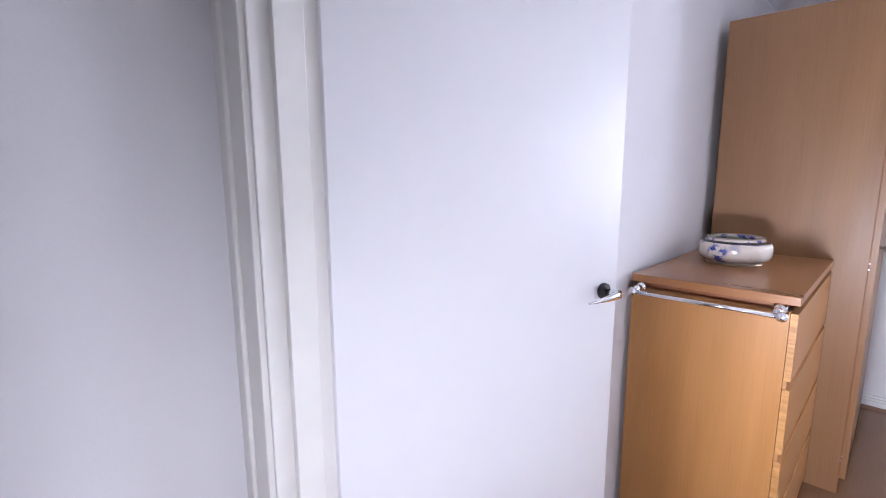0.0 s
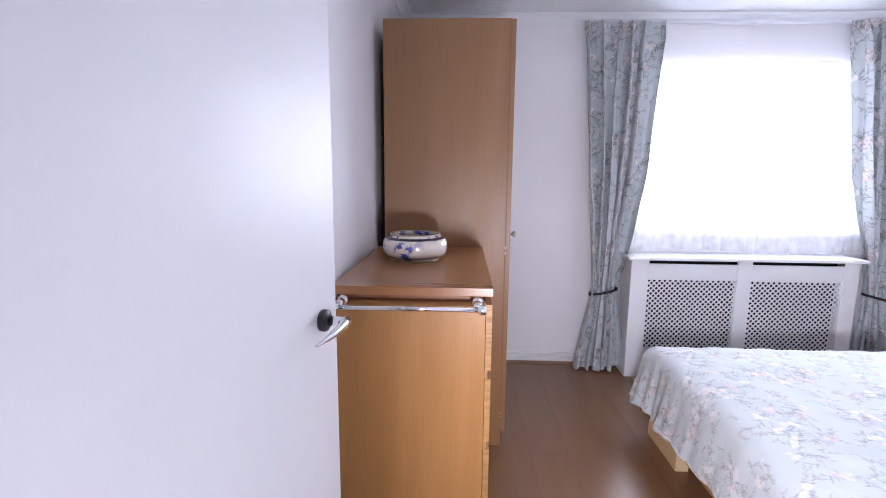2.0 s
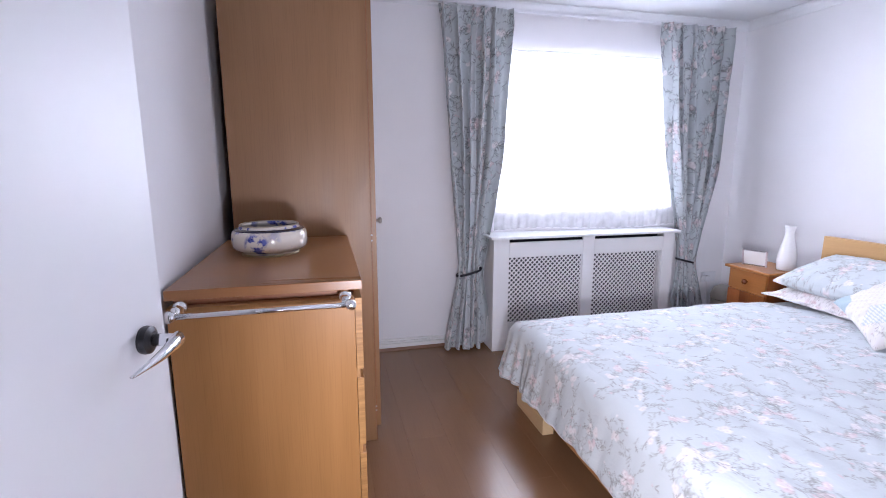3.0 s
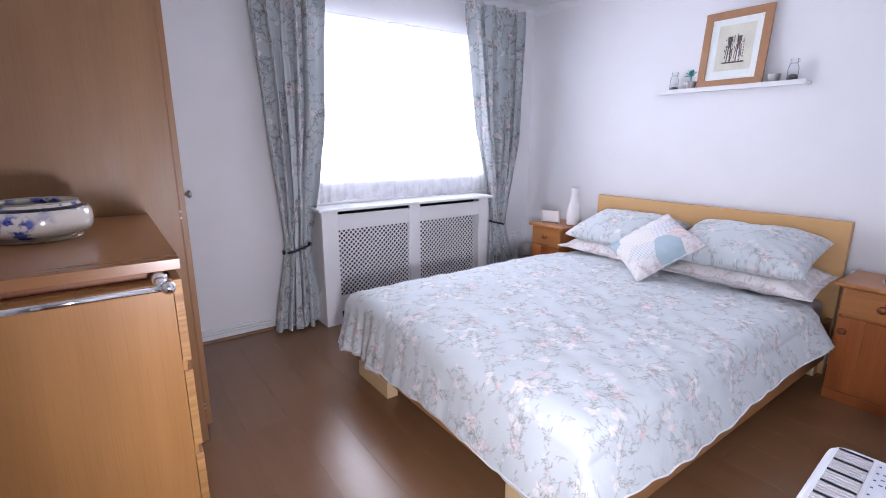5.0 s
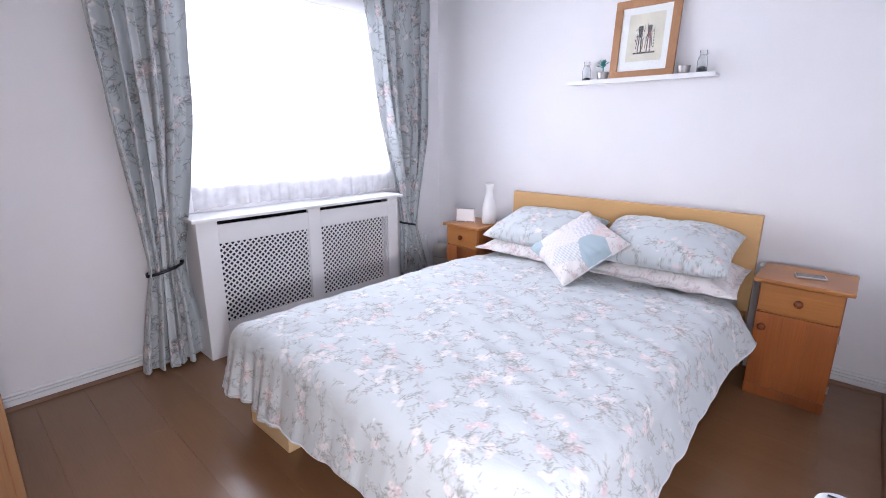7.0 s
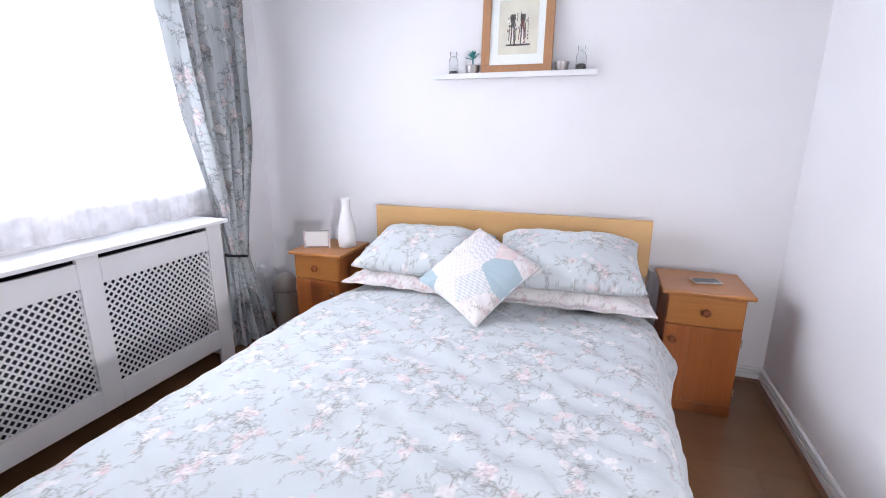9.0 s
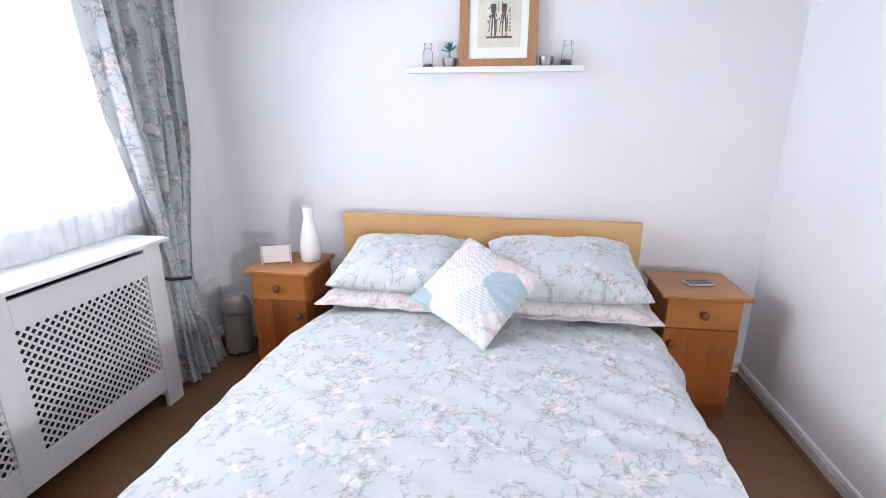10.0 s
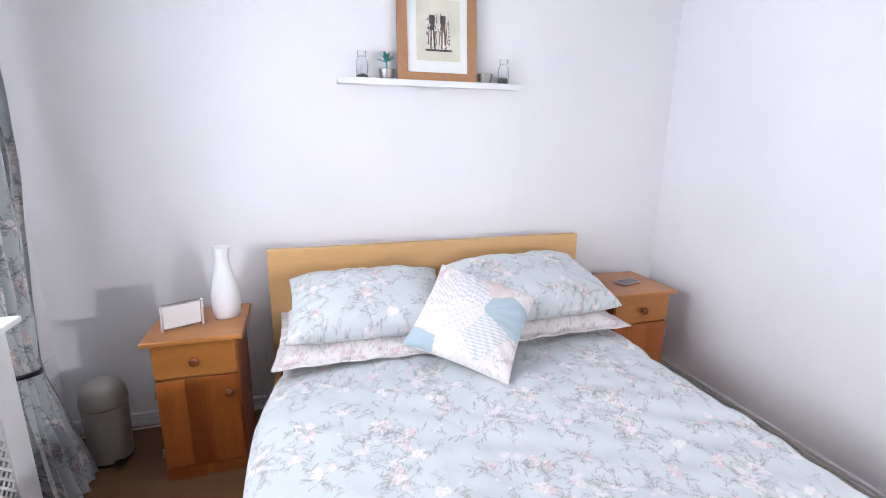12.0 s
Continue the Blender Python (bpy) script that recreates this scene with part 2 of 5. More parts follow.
NET = netting("net_curtain_lace")
FLORAL = cloth("floral_cotton")
DRAPE = cloth("floral_drape", through_light=0.05)
MATTRESS = plain("mattress_ticking", (0.70, 0.70, 0.72), 0.9, vary=0.04, grain=300)
TIE = plain("dark_metal_band", (0.05, 0.05, 0.06), 0.35, 0.8, vary=0.1)
CABLE = plain("white_cable", (0.72, 0.72, 0.72), 0.5)


# ---- building helpers ----
def thing(name, at, label, category, group="", kind=""):
    ob = new(name)
    ob.empty_display_size = 0.05
    ob.location = at
    return tagged(ob, label, category, group, kind)


def place_under(ob, parent):
    if parent is not None:
        ob.parent = parent
        m = Matrix.Translation(parent.location) if parent.parent is None else Matrix.Identity(4)
        ob.matrix_parent_inverse = m.inverted()
    return ob


def part(name, bm, material, parent=None, label="", smooth=False):
    bmesh.ops.recalc_face_normals(bm, faces=bm.faces)
    mesh = bpy.data.meshes.new(name)
    bm.to_mesh(mesh)
    bm.free()
    for p in mesh.polygons:
        p.use_smooth = smooth
    mesh.materials.append(material)
    ob = new(name, mesh)
    if label:
        ob["label"] = label
    return place_under(ob, parent)


def block(x0, x1, y0, y1, z0, z1, bevel=0.0, bm=None, segments=2):
    """A box, with rounded edges if wanted, alone or added to a mesh."""
    one = bmesh.new()
    bmesh.ops.create_cube(one, size=1.0)
    for v in one.verts:
        v.co = ((x0 + x1) / 2 + v.co.x * (x1 - x0), (y0 + y1) / 2 + v.co.y * (y1 - y0), (z0 + z1) / 2 + v.co.z * (z1 - z0))
    if bevel:
        bmesh.ops.bevel(one, geom=list(one.edges), offset=bevel, segments=segments, affect="EDGES", profile=0.5)
    return joined(bm, one)


def joined(bm, one):
    if bm is None:
        return one
    mesh = bpy.data.meshes.new("scratch")
    one.to_mesh(mesh)
    one.free()
    bm.from_mesh(mesh)
    bpy.data.meshes.remove(mesh)
    return bm


def lathe(profile, at, n=40, bm=None, squash=1.0):
    """A turned shape: (radius, height) pairs swept round the upright at a place."""
    one = bmesh.new()
    rings = []
    for r, z in profile:
        if r < 1e-5:
            rings.append([one.verts.new((at[0], at[1], at[2] + z))])
        else:
            rings.append([one.verts.new((at[0] + r * math.cos(k * math.tau / n), at[1] + squash * r * math.sin(k * math.tau / n), at[2] + z)) for k in range(n)])
    for a, b in zip(rings, rings[1:]):
        for k in range(n):
            j = (k + 1) % n
            if len(a) == 1 and len(b) > 1:
                one.faces.new((a[0], b[j], b[k]))
            elif len(b) == 1 and len(a) > 1:
                one.faces.new((a[k], a[j], b[0]))
            elif len(a) > 1:
                one.faces.new((a[k], a[j], b[j], b[k]))
    return joined(bm, one)


def turned(bm, m):
    bmesh.ops.transform(bm, matrix=m, verts=bm.verts)
    return bm


def tube(points, radius, n=10, bm=None, closed=False):
    """A round rod along a line of points."""
    one = bmesh.new()
    pts = [Vector(p) for p in points]
    rings = []
    for i, p in enumerate(pts):
        a = pts[i - 1] if i or closed else p
        b = pts[(i + 1) % len(pts)] if i < len(pts) - 1 or closed else p
        way = (b - a).normalized()
        side = way.cross(Vector((0, 0, 1)))
        if side.length < 0.01:
            side = Vector((1, 0, 0))
        side.normalize()
        up = side.cross(way)
        rings.append([one.verts.new(p + radius * (math.cos(k * math.tau / n) * side + math.sin(k * math.tau / n) * up)) for k in range(n)])
    for a, b in zip(rings, rings[1:] + (rings[:1] if closed else [])):
        for k in range(n):
            one.faces.new((a[k], a[(k + 1) % n], b[(k + 1) % n], b[k]))
    if not closed:
        one.faces.new(rings[0])
        one.faces.new(rings[-1][::-1])
    return joined(bm, one)


def prism(outline, axis, low, high, bm=None):
    """A flat outline (pairs) pulled along an axis from low to high."""
    one = bmesh.new()

    def spot(a, b, c):
        return {"x": (c, a, b), "y": (a, c, b), "z": (a, b, c)}[axis]

    lo = [one.verts.new(spot(a, b, low)) for a, b in outline]
    hi = [one.verts.new(spot(a, b, high)) for a, b in outline]
    one.faces.new(lo[::-1])
    one.faces.new(hi)
    k = len(lo)
    for i in range(k):
        one.faces.new((lo[i], lo[(i + 1) % k], hi[(i + 1) % k], hi[i]))
    return joined(bm, one)


def sheet(name, places, colours, material, parent=None, label="", wrap=False):
    """A woven sheet from a grid of places, with the print's colours on it."""
    rows, cols = places.shape[:2]
    index = np.arange(rows * cols).reshape(rows, cols)
    if wrap:
        index = np.concatenate([index, index[:, :1]], axis=1)
    quads = np.stack([index[:-1, :-1], index[:-1, 1:], index[1:, 1:], index[1:, :-1]], axis=-1).reshape(-1, 4)
    mesh = bpy.data.meshes.new(name)
    mesh.from_pydata(places.reshape(-1, 3).tolist(), [], quads.tolist())
    if colours is not None:
        layer = mesh.color_attributes.new("print", "FLOAT_COLOR", "POINT")
        rgba = np.ones((rows * cols, 4), dtype=np.float32)
        rgba[:, :3] = colours.reshape(-1, 3)
        layer.data.foreach_set("color", rgba.ravel())
    mesh.polygons.foreach_set("use_smooth", [True] * len(mesh.polygons))
    mesh.materials.append(material)
    mesh.update()
    ob = new(name, mesh)
    if label:
        ob["label"] = label
    return place_under(ob, parent)


def wavy(x, y, seed, waves, low, high):
    """Smooth random relief: a sum of sine waves of many directions and lengths."""
    rng = np.random.RandomState(seed)
    out = np.zeros_like(x, dtype=float)
    for _ in range(waves):
        a, k, p = rng.uniform(0, math.tau), rng.uniform(low, high), rng.uniform(0, math.tau)
        out += np.sin(k * (x * math.cos(a) + y * math.sin(a)) + p)
    return out / math.sqrt(waves)


# ---- prints for the cloth ----
def floral_tile(size, seed, ground, leaf, twig, rose, pale, bunches, scale=1.0, side=0.72, bold=0.5, blush=0.5):
    """A repeat of a printed floral: trailing twigs with leaves, and bunches of roses."""
    rng = np.random.RandomState(seed)
    img = np.empty((size, size, 3))
    img[:] = ground
    step = side / size
    gx, gy = np.meshgrid((np.arange(size) + 0.5) * step, (np.arange(size) + 0.5) * step)

    def dab(x, y, a, b, turn, colour, strength, ragged=0.0):
        dx = (gx - x + side / 2) % side - side / 2
        dy = (gy - y + side / 2) % side - side / 2
        u = dx * math.cos(turn) + dy * math.sin(turn)
        v = -dx * math.sin(turn) + dy * math.cos(turn)
        d = np.sqrt((u / a) ** 2 + (v / b) ** 2)
        if ragged:
            d = d + ragged * np.sin(np.arctan2(v / b, u / a) * 5 + x * 90)
        w = np.clip((1.25 - d) / 0.5, 0, 1)[..., None] * strength
        img[:] = img * (1 - w) + np.array(colour) * w

    def stem(x, y, turn, length, leaves):
        for i in range(int(length / 0.006)):
            turn += rng.uniform(-0.18, 0.18)
            x, y = x + 0.006 * math.cos(turn), y + 0.006 * math.sin(turn)
            dab(x, y, 0.0050, (0.0005 + 0.0012 * bold) * scale, turn, twig, bold)
            if leaves and i % 2 == 1:
                way = turn + rng.choice((-1, 1)) * rng.uniform(0.5, 1.0)
                ll = rng.uniform(0.009, 0.020) * scale
                dab(x + ll * math.cos(way), y + ll * math.sin(way), ll, ll * 0.17, way, leaf if rng.rand() < 0.6 else twig, rng.uniform(0.55, 0.9))

    for _ in range(bunches):
        cx, cy = rng.uniform(0, side, 2)
        rosy = rng.rand() < blush
        for _ in range(4):
            stem(cx, cy, rng.uniform(0, math.tau), rng.uniform(0.07, 0.15) * scale, True)
        for _ in range(rng.randint(3, 6)):
            a, d = rng.uniform(0, math.tau), rng.uniform(0, 0.045) * scale
            x, y, r = cx + d * math.cos(a), cy + d * math.sin(a), rng.uniform(0.012, 0.026) * scale
            warm = rng.uniform(0.3, 1.0) if rosy else rng.uniform(0.0, 0.25)
            outer = np.array(pale) * (1 - warm) + np.array(rose) * warm
            dab(x, y, r * 1.12, r, a, twig, 0.28 * bold, 0.16)
            dab(x, y, r, r * 0.9, a, outer, 0.85, 0.12)
            for _ in range(5):
                b, e = rng.uniform(0, math.tau), rng.uniform(0.2, 0.7) * r
                dab(x + e * math.cos(b), y + e * math.sin(b), r * 0.4, r * 0.22, b + 1.4, pale if rng.rand() < 0.5 else (rose if rosy else outer * 0.86), 0.7)
            dab(x, y, r * 0.28, r * 0.2, a, np.array(rose) * (0.78 if rosy else 0.95), 0.6)
    for _ in range(bunches * 2):
        x, y = rng.uniform(0, side, 2)
        stem(x, y, rng.uniform(0, math.tau), rng.uniform(0.05, 0.11) * scale, True)
        if rng.rand() < 0.6:
            r = rng.uniform(0.006, 0.011) * scale
            dab(x, y, r, r * 0.8, 0, rose if rng.rand() < blush else pale, 0.8, 0.15)
    return img


def printed(tile, u, v, side=0.72):
    """The print's colour at cloth coordinates in metres."""
    n = tile.shape[0]
    x, y = (u / side * n) % n, (v / side * n) % n
    i, j = np.floor(x).astype(int), np.floor(y).astype(int)
    fx, fy = (x - i)[..., None], (y - j)[..., None]
    i, j, i2, j2 = i % n, j % n, (i + 1) % n, (j + 1) % n
    return (tile[j, i] * (1 - fx) + tile[j, i2] * fx) * (1 - fy) + (tile[j2, i] * (1 - fx) + tile[j2, i2] * fx) * fy


BLUE_PRINT = floral_tile(340, 3, (0.565, 0.605, 0.622), (0.29, 0.295, 0.28), (0.25, 0.235, 0.225), (0.66, 0.52, 0.54), (0.78, 0.765, 0.765), 46, 0.62, bold=0.66, blush=0.45)
PINK_PRINT = floral_tile(220, 8, (0.74, 0.705, 0.70), (0.40, 0.37, 0.36), (0.36, 0.31, 0.30), (0.58, 0.40, 0.41), (0.78, 0.71, 0.71), 34, 0.5, 0.4)
DRAPE_PRINT = floral_tile(260, 5, (0.50, 0.535, 0.55), (0.22, 0.235, 0.235), (0.12, 0.11, 0.115), (0.56, 0.44, 0.45), (0.80, 0.765, 0.76), 34, 0.78, bold=0.8, blush=0.40)

# ---- the setting ----
EAST, SOUTH, WEST, NORTH, TOP = 3.66, -2.80, 0.578, 0.845, 2.375
HALL_FACE = 0.414
JAMB_S, JAMB_N, HEAD = -0.06, 0.842, 2.03
WIN_L, WIN_R, WIN_LO, WIN_HI = -0.76, -2.22, 0.965, 2.065


def setting(name, bm, material, label, category):
    return tagged(part(name, bm, material), label, category, kind="structure")


floor = setting("floor", block(-1.4, 3.9, -3.0, 1.1, -0.2, -0.014), DARK, "bare base under brown laminate boards", "floor")
setting("ceiling", block(-1.4, 3.9, -3.0, 1.1, TOP, TOP + 0.15), CEILING, "plain white painted ceiling", "ceiling")
wall_east = block(EAST, EAST + 0.26, SOUTH - 0.2, WIN_R, 0, TOP)
block(EAST, EAST + 0.26, WIN_L, NORTH + 0.2, 0, TOP, bm=wall_east)
block(EAST, EAST + 0.26, WIN_R, WIN_L, 0, WIN_LO, bm=wall_east)
block(EAST, EAST + 0.26, WIN_R, WIN_L, WIN_HI, TOP, bm=wall_east)
setting("wall_east", wall_east, WALL, "white painted wall with a wide window", "wall")
setting("wall_south", block(0.2, EAST, SOUTH - 0.2, SOUTH, 0, TOP), WALL, "white painted wall behind the bed", "wall")
setting("wall_north", block(WEST, EAST, NORTH, NORTH + 0.2, 0, TOP), WALL, "white painted wall beside the wardrobe", "wall")
wall_west = block(HALL_FACE, WEST, SOUTH, JAMB_S - 0.03, 0, TOP)
block(HALL_FACE, WEST, JAMB_N + 0.03, 1.1, 0, TOP, bm=wall_west)
block(HALL_FACE, WEST, JAMB_S - 0.03, JAMB_N + 0.03, HEAD + 0.03, TOP, bm=wall_west)
setting("wall_west", wall_west, WALL, "white painted wall with a doorway to the hall", "wall")
setting("wall_hall_west", block(-1.4, -1.2, -1.0, 1.1, 0, TOP), WALL, "plain white painted hall wall", "wall")
setting("wall_hall_north", block(-1.4, HALL_FACE, 0.957, 1.1, 0, TOP), WALL, "plain white painted hall end wall", "wall")
setting("wall_hall_south", block(-1.4, HALL_FACE, -1.1, -1.0, 0, TOP), WALL, "plain white painted hall end wall", "wall")

# coving under the ceiling
def coving(name, start, end, inward):
    line = [(0.0, 0.0), (0.0, -0.062), (0.006, -0.062), (0.010, -0.050), (0.020, -0.030), (0.036, -0.014), (0.050, -0.008), (0.055, -0.004), (0.055, 0.0)]
    bm = bmesh.new()
    rings = []
    for at in (start, end):
        rings.append([bm.verts.new((at[0] + a * inward[0], at[1] + a * inward[1], TOP - 0.001 + b)) for a, b in line])
    n = len(line)
    for i in range(n):
        bm.faces.new((rings[0][i], rings[0][(i + 1) % n], rings[1][(i + 1) % n], rings[1][i]))
    bm.faces.new(rings[0])
    bm.faces.new(rings[1][::-1])
    return setting(name, bm, CEILING, "narrow white plaster coving under the ceiling", "coving")


coving("trim", (EAST, SOUTH), (EAST, NORTH), (-1, 0))
coving("trim", (WEST, SOUTH), (EAST, SOUTH), (0, 1))
coving("trim", (WEST, NORTH), (EAST, NORTH), (0, -1))
coving("trim", (WEST, SOUTH), (WEST, NORTH), (1, 0))


def baseboard(start, end, inward):
    """White skirting with two grooves, and a brown bead on the floor."""
    def run(line):
        bm = bmesh.new()
        rings = [[bm.verts.new((at[0] + a * inward[0], at[1] + a * inward[1], b)) for a, b in line] for at in (start, end)]
        n = len(line)
        for i in range(n):
            bm.faces.new((rings[0][i], rings[0][(i + 1) % n], rings[1][(i + 1) % n], rings[1][i]))
        bm.faces.new(rings[0])
        bm.faces.new(rings[1][::-1])
        return bm
    line = [(0, 0), (0.015, 0), (0.015, 0.045), (0.005, 0.0465), (0.005, 0.0515), (0.015, 0.053), (0.015, 0.062), (0.004, 0.0635), (0.004, 0.0685), (0.013, 0.070), (0.012, 0.077), (0.004, 0.081), (0, 0.081)]
    ob = setting("baseboard", run(line), GLOSS, "white gloss skirting board with moulded grooves", "skirting")
    bead = [(0.0155, 0), (0.030, 0), (0.029, 0.006), (0.024, 0.013), (0.018, 0.017), (0.0155, 0.018)]
    part("bead", run(bead), BEAD, ob, "brown floor bead")


baseboard((EAST, SOUTH), (EAST, NORTH), (-1, 0))
baseboard((WEST, SOUTH), (EAST, SOUTH), (0, 1))
baseboard((1.35, NORTH), (EAST, NORTH), (0, -1))
baseboard((WEST, SOUTH), (WEST, JAMB_S - 0.10), (1, 0))

# door lining, stops and architraves
lining = block(HALL_FACE - 0.002, WEST + 0.002, JAMB_N, JAMB_N + 0.03, 0, HEAD + 0.03, 0.002)
block(HALL_FACE - 0.002, WEST + 0.002, JAMB_S - 0.03, JAMB_S, 0, HEAD + 0.03, 0.002, lining)
block(HALL_FACE - 0.002, WEST + 0.002, JAMB_S, JAMB_N, HEAD, HEAD + 0.03, 0.002, lining)
block(0.444, 0.494, JAMB_N - 0.014, JAMB_N - 0.0005, 0, HEAD, 0.002, lining)
block(0.444, 0.494, JAMB_S + 0.0005, JAMB_S + 0.014, 0, HEAD, 0.002, lining)
setting("door_frame", lining, JAMB, "cream gloss door lining with stops", "door frame")


def architrave(y0, y1, face, way):
    bm = block(min(face, face + way * 0.012), max(face, face + way * 0.012), y0, y1, 0, HEAD + 0.08, 0.003)
    mid = (y0 + y1) / 2
    outer = (mid, y1) if y0 > 0.4 else (y0, mid)
    a, b = sorted((face + way * 0.010, face + way * 0.020))
    block(a, b, outer[0] + 0.006, outer[1] - 0.006, 0, HEAD + 0.074, 0.004, bm)
    return setting("trim", bm, JAMB, "cream gloss moulded door architrave", "architrave")


architrave(JAMB_N + 0.006, JAMB_N + 0.088, HALL_FACE, -1)
architrave(JAMB_S - 0.105, JAMB_S - 0.006, HALL_FACE, -1)

# the open door
HINGE, TIP = Vector((0.521, 0.828, 0)), Vector((1.308, 0.690, 0))
LEAF = (TIP - HINGE).length
door = thing("door_1", HINGE, "white gloss flush door standing open into the room", "door", kind="structure")
along = (TIP - HINGE).normalized()
face = Vector((along.y, -along.x, 0))
TO_DOOR = Matrix(((along.x, -face.x, 0, HINGE.x), (along.y, -face.y, 0, HINGE.y), (0, 0, 1, 0), (0, 0, 0, 1)))
part("leaf", turned(block(0, LEAF, 0, 0.04, 0.008, 2.0, 0.002), TO_DOOR), DOOR, door)
for z in (0.22, 1.78):
    part("hinge", turned(lathe([(0, 0), (0.006, 0), (0.006, 0.09), (0, 0.09)], (-0.006, -0.004, z), 12), TO_DOOR), STEEL, door, "steel hinge knuckle")
handle = part("handle_rose", turned(lathe([(0, 0), (0.0205, 0), (0.0215, 0.004), (0.0205, 0.011), (0.013, 0.015), (0, 0.016)], (0, 0, 0), 32), TO_DOOR @ pose(LEAF - 0.062, 0, 1.053, 90)), BLACK, door, "black round handle rose")
spindle = tube([(LEAF - 0.062, -0.012, 1.053), (LEAF - 0.062, -0.034, 1.053), (LEAF - 0.064, -0.045, 1.053), (LEAF - 0.072, -0.050, 1.053)], 0.0095, 14)
lever = bmesh.new()
for i in range(9):
    f = i / 8
    half, thick = 0.0125 - 0.0105 * f, 0.009 - 0.006 * f
    x, y, z = LEAF - 0.060 - 0.122 * f, -0.050 - 0.004 * math.sin(f * 3.1), 1.053 - 0.004 * f
    for k in range(12):
        a = k * math.tau / 12
        lever.verts.new((x, y + thick * math.cos(a), z + half * math.sin(a)))
lever.verts.ensure_lookup_table()
for i in range(8):
    for k in range(12):
        j = (k + 1) % 12
        lever.faces.new([lever.verts[q] for q in (i * 12 + k, i * 12 + j, i * 12 + 12 + j, i * 12 + 12 + k)])
lever.faces.new([lever.verts[k] for k in range(12)])
lever.faces.new([lever.verts[96 + k] for k in range(11, -1, -1)])
part("lever", turned(joined(spindle, lever), TO_DOOR), CHROME, door, "polished chrome lever", True)

# window with frame, panes, board and the bright sky outside
window = thing("window_1", (EAST + 0.16, -1.49, WIN_LO), "white framed window, bright with daylight behind netting", "window", kind="structure")
FX0, FX1 = EAST + 0.165, EAST + 0.215
wf = block(FX0, FX1, WIN_R, WIN_L, WIN_LO, WIN_LO + 0.06, 0.004)
block(FX0, FX1, WIN_R, WIN_L, WIN_HI - 0.06, WIN_HI, 0.004, wf)
for y0, y1 in ((WIN_R, WIN_R + 0.06), (WIN_L - 0.06, WIN_L), (-1.52, -1.46)):
    block(FX0 + 0.001, FX1 - 0.001, y0, y1, WIN_LO + 0.06, WIN_HI - 0.06, 0.003, wf)
part("window_frame", wf, PLASTIC, window)
for y0, y1 in ((WIN_R + 0.06, -1.52), (-1.46, WIN_L - 0.06)):
    pane = part("pane", block(FX0 + 0.02, FX0 + 0.024, y0, y1, WIN_LO + 0.06, WIN_HI - 0.06), GLASS, window)
    pane.visible_shadow = False
part("window_sill", block(EAST - 0.012, FX0, WIN_R + 0.002, WIN_L - 0.002, WIN_LO + 0.0005, WIN_LO + 0.022, 0.005), GLOSS, window)

glow, gt, gs = nodes_of("overcast_sky")
gs.inputs["Base Color"].default_value = (0, 0, 0, 1)
gs.inputs["Emission Color"].default_value = (0.90, 0.95, 1.0, 1)
gs.inputs["Emission Strength"].default_value = 6.0
setting("backdrop", block(6.0, 6.05, -8, 5, -1.0, 6.0), glow, "bright overcast sky outside the window", "sky")

# ---- curtains ----
def smooth_curve(keys, z):
    """Values between keyed heights, eased."""
    zs, vs = zip(*sorted(keys))
    fine = np.linspace(min(zs) - 0.4, max(zs) + 0.4, 620)
    line = np.interp(fine, zs, vs)
    hann = np.hanning(61)
    line = np.convolve(np.pad(line, 30, mode="edge"), hann / hann.sum(), mode="valid")
    return np.interp(z, fine, line)


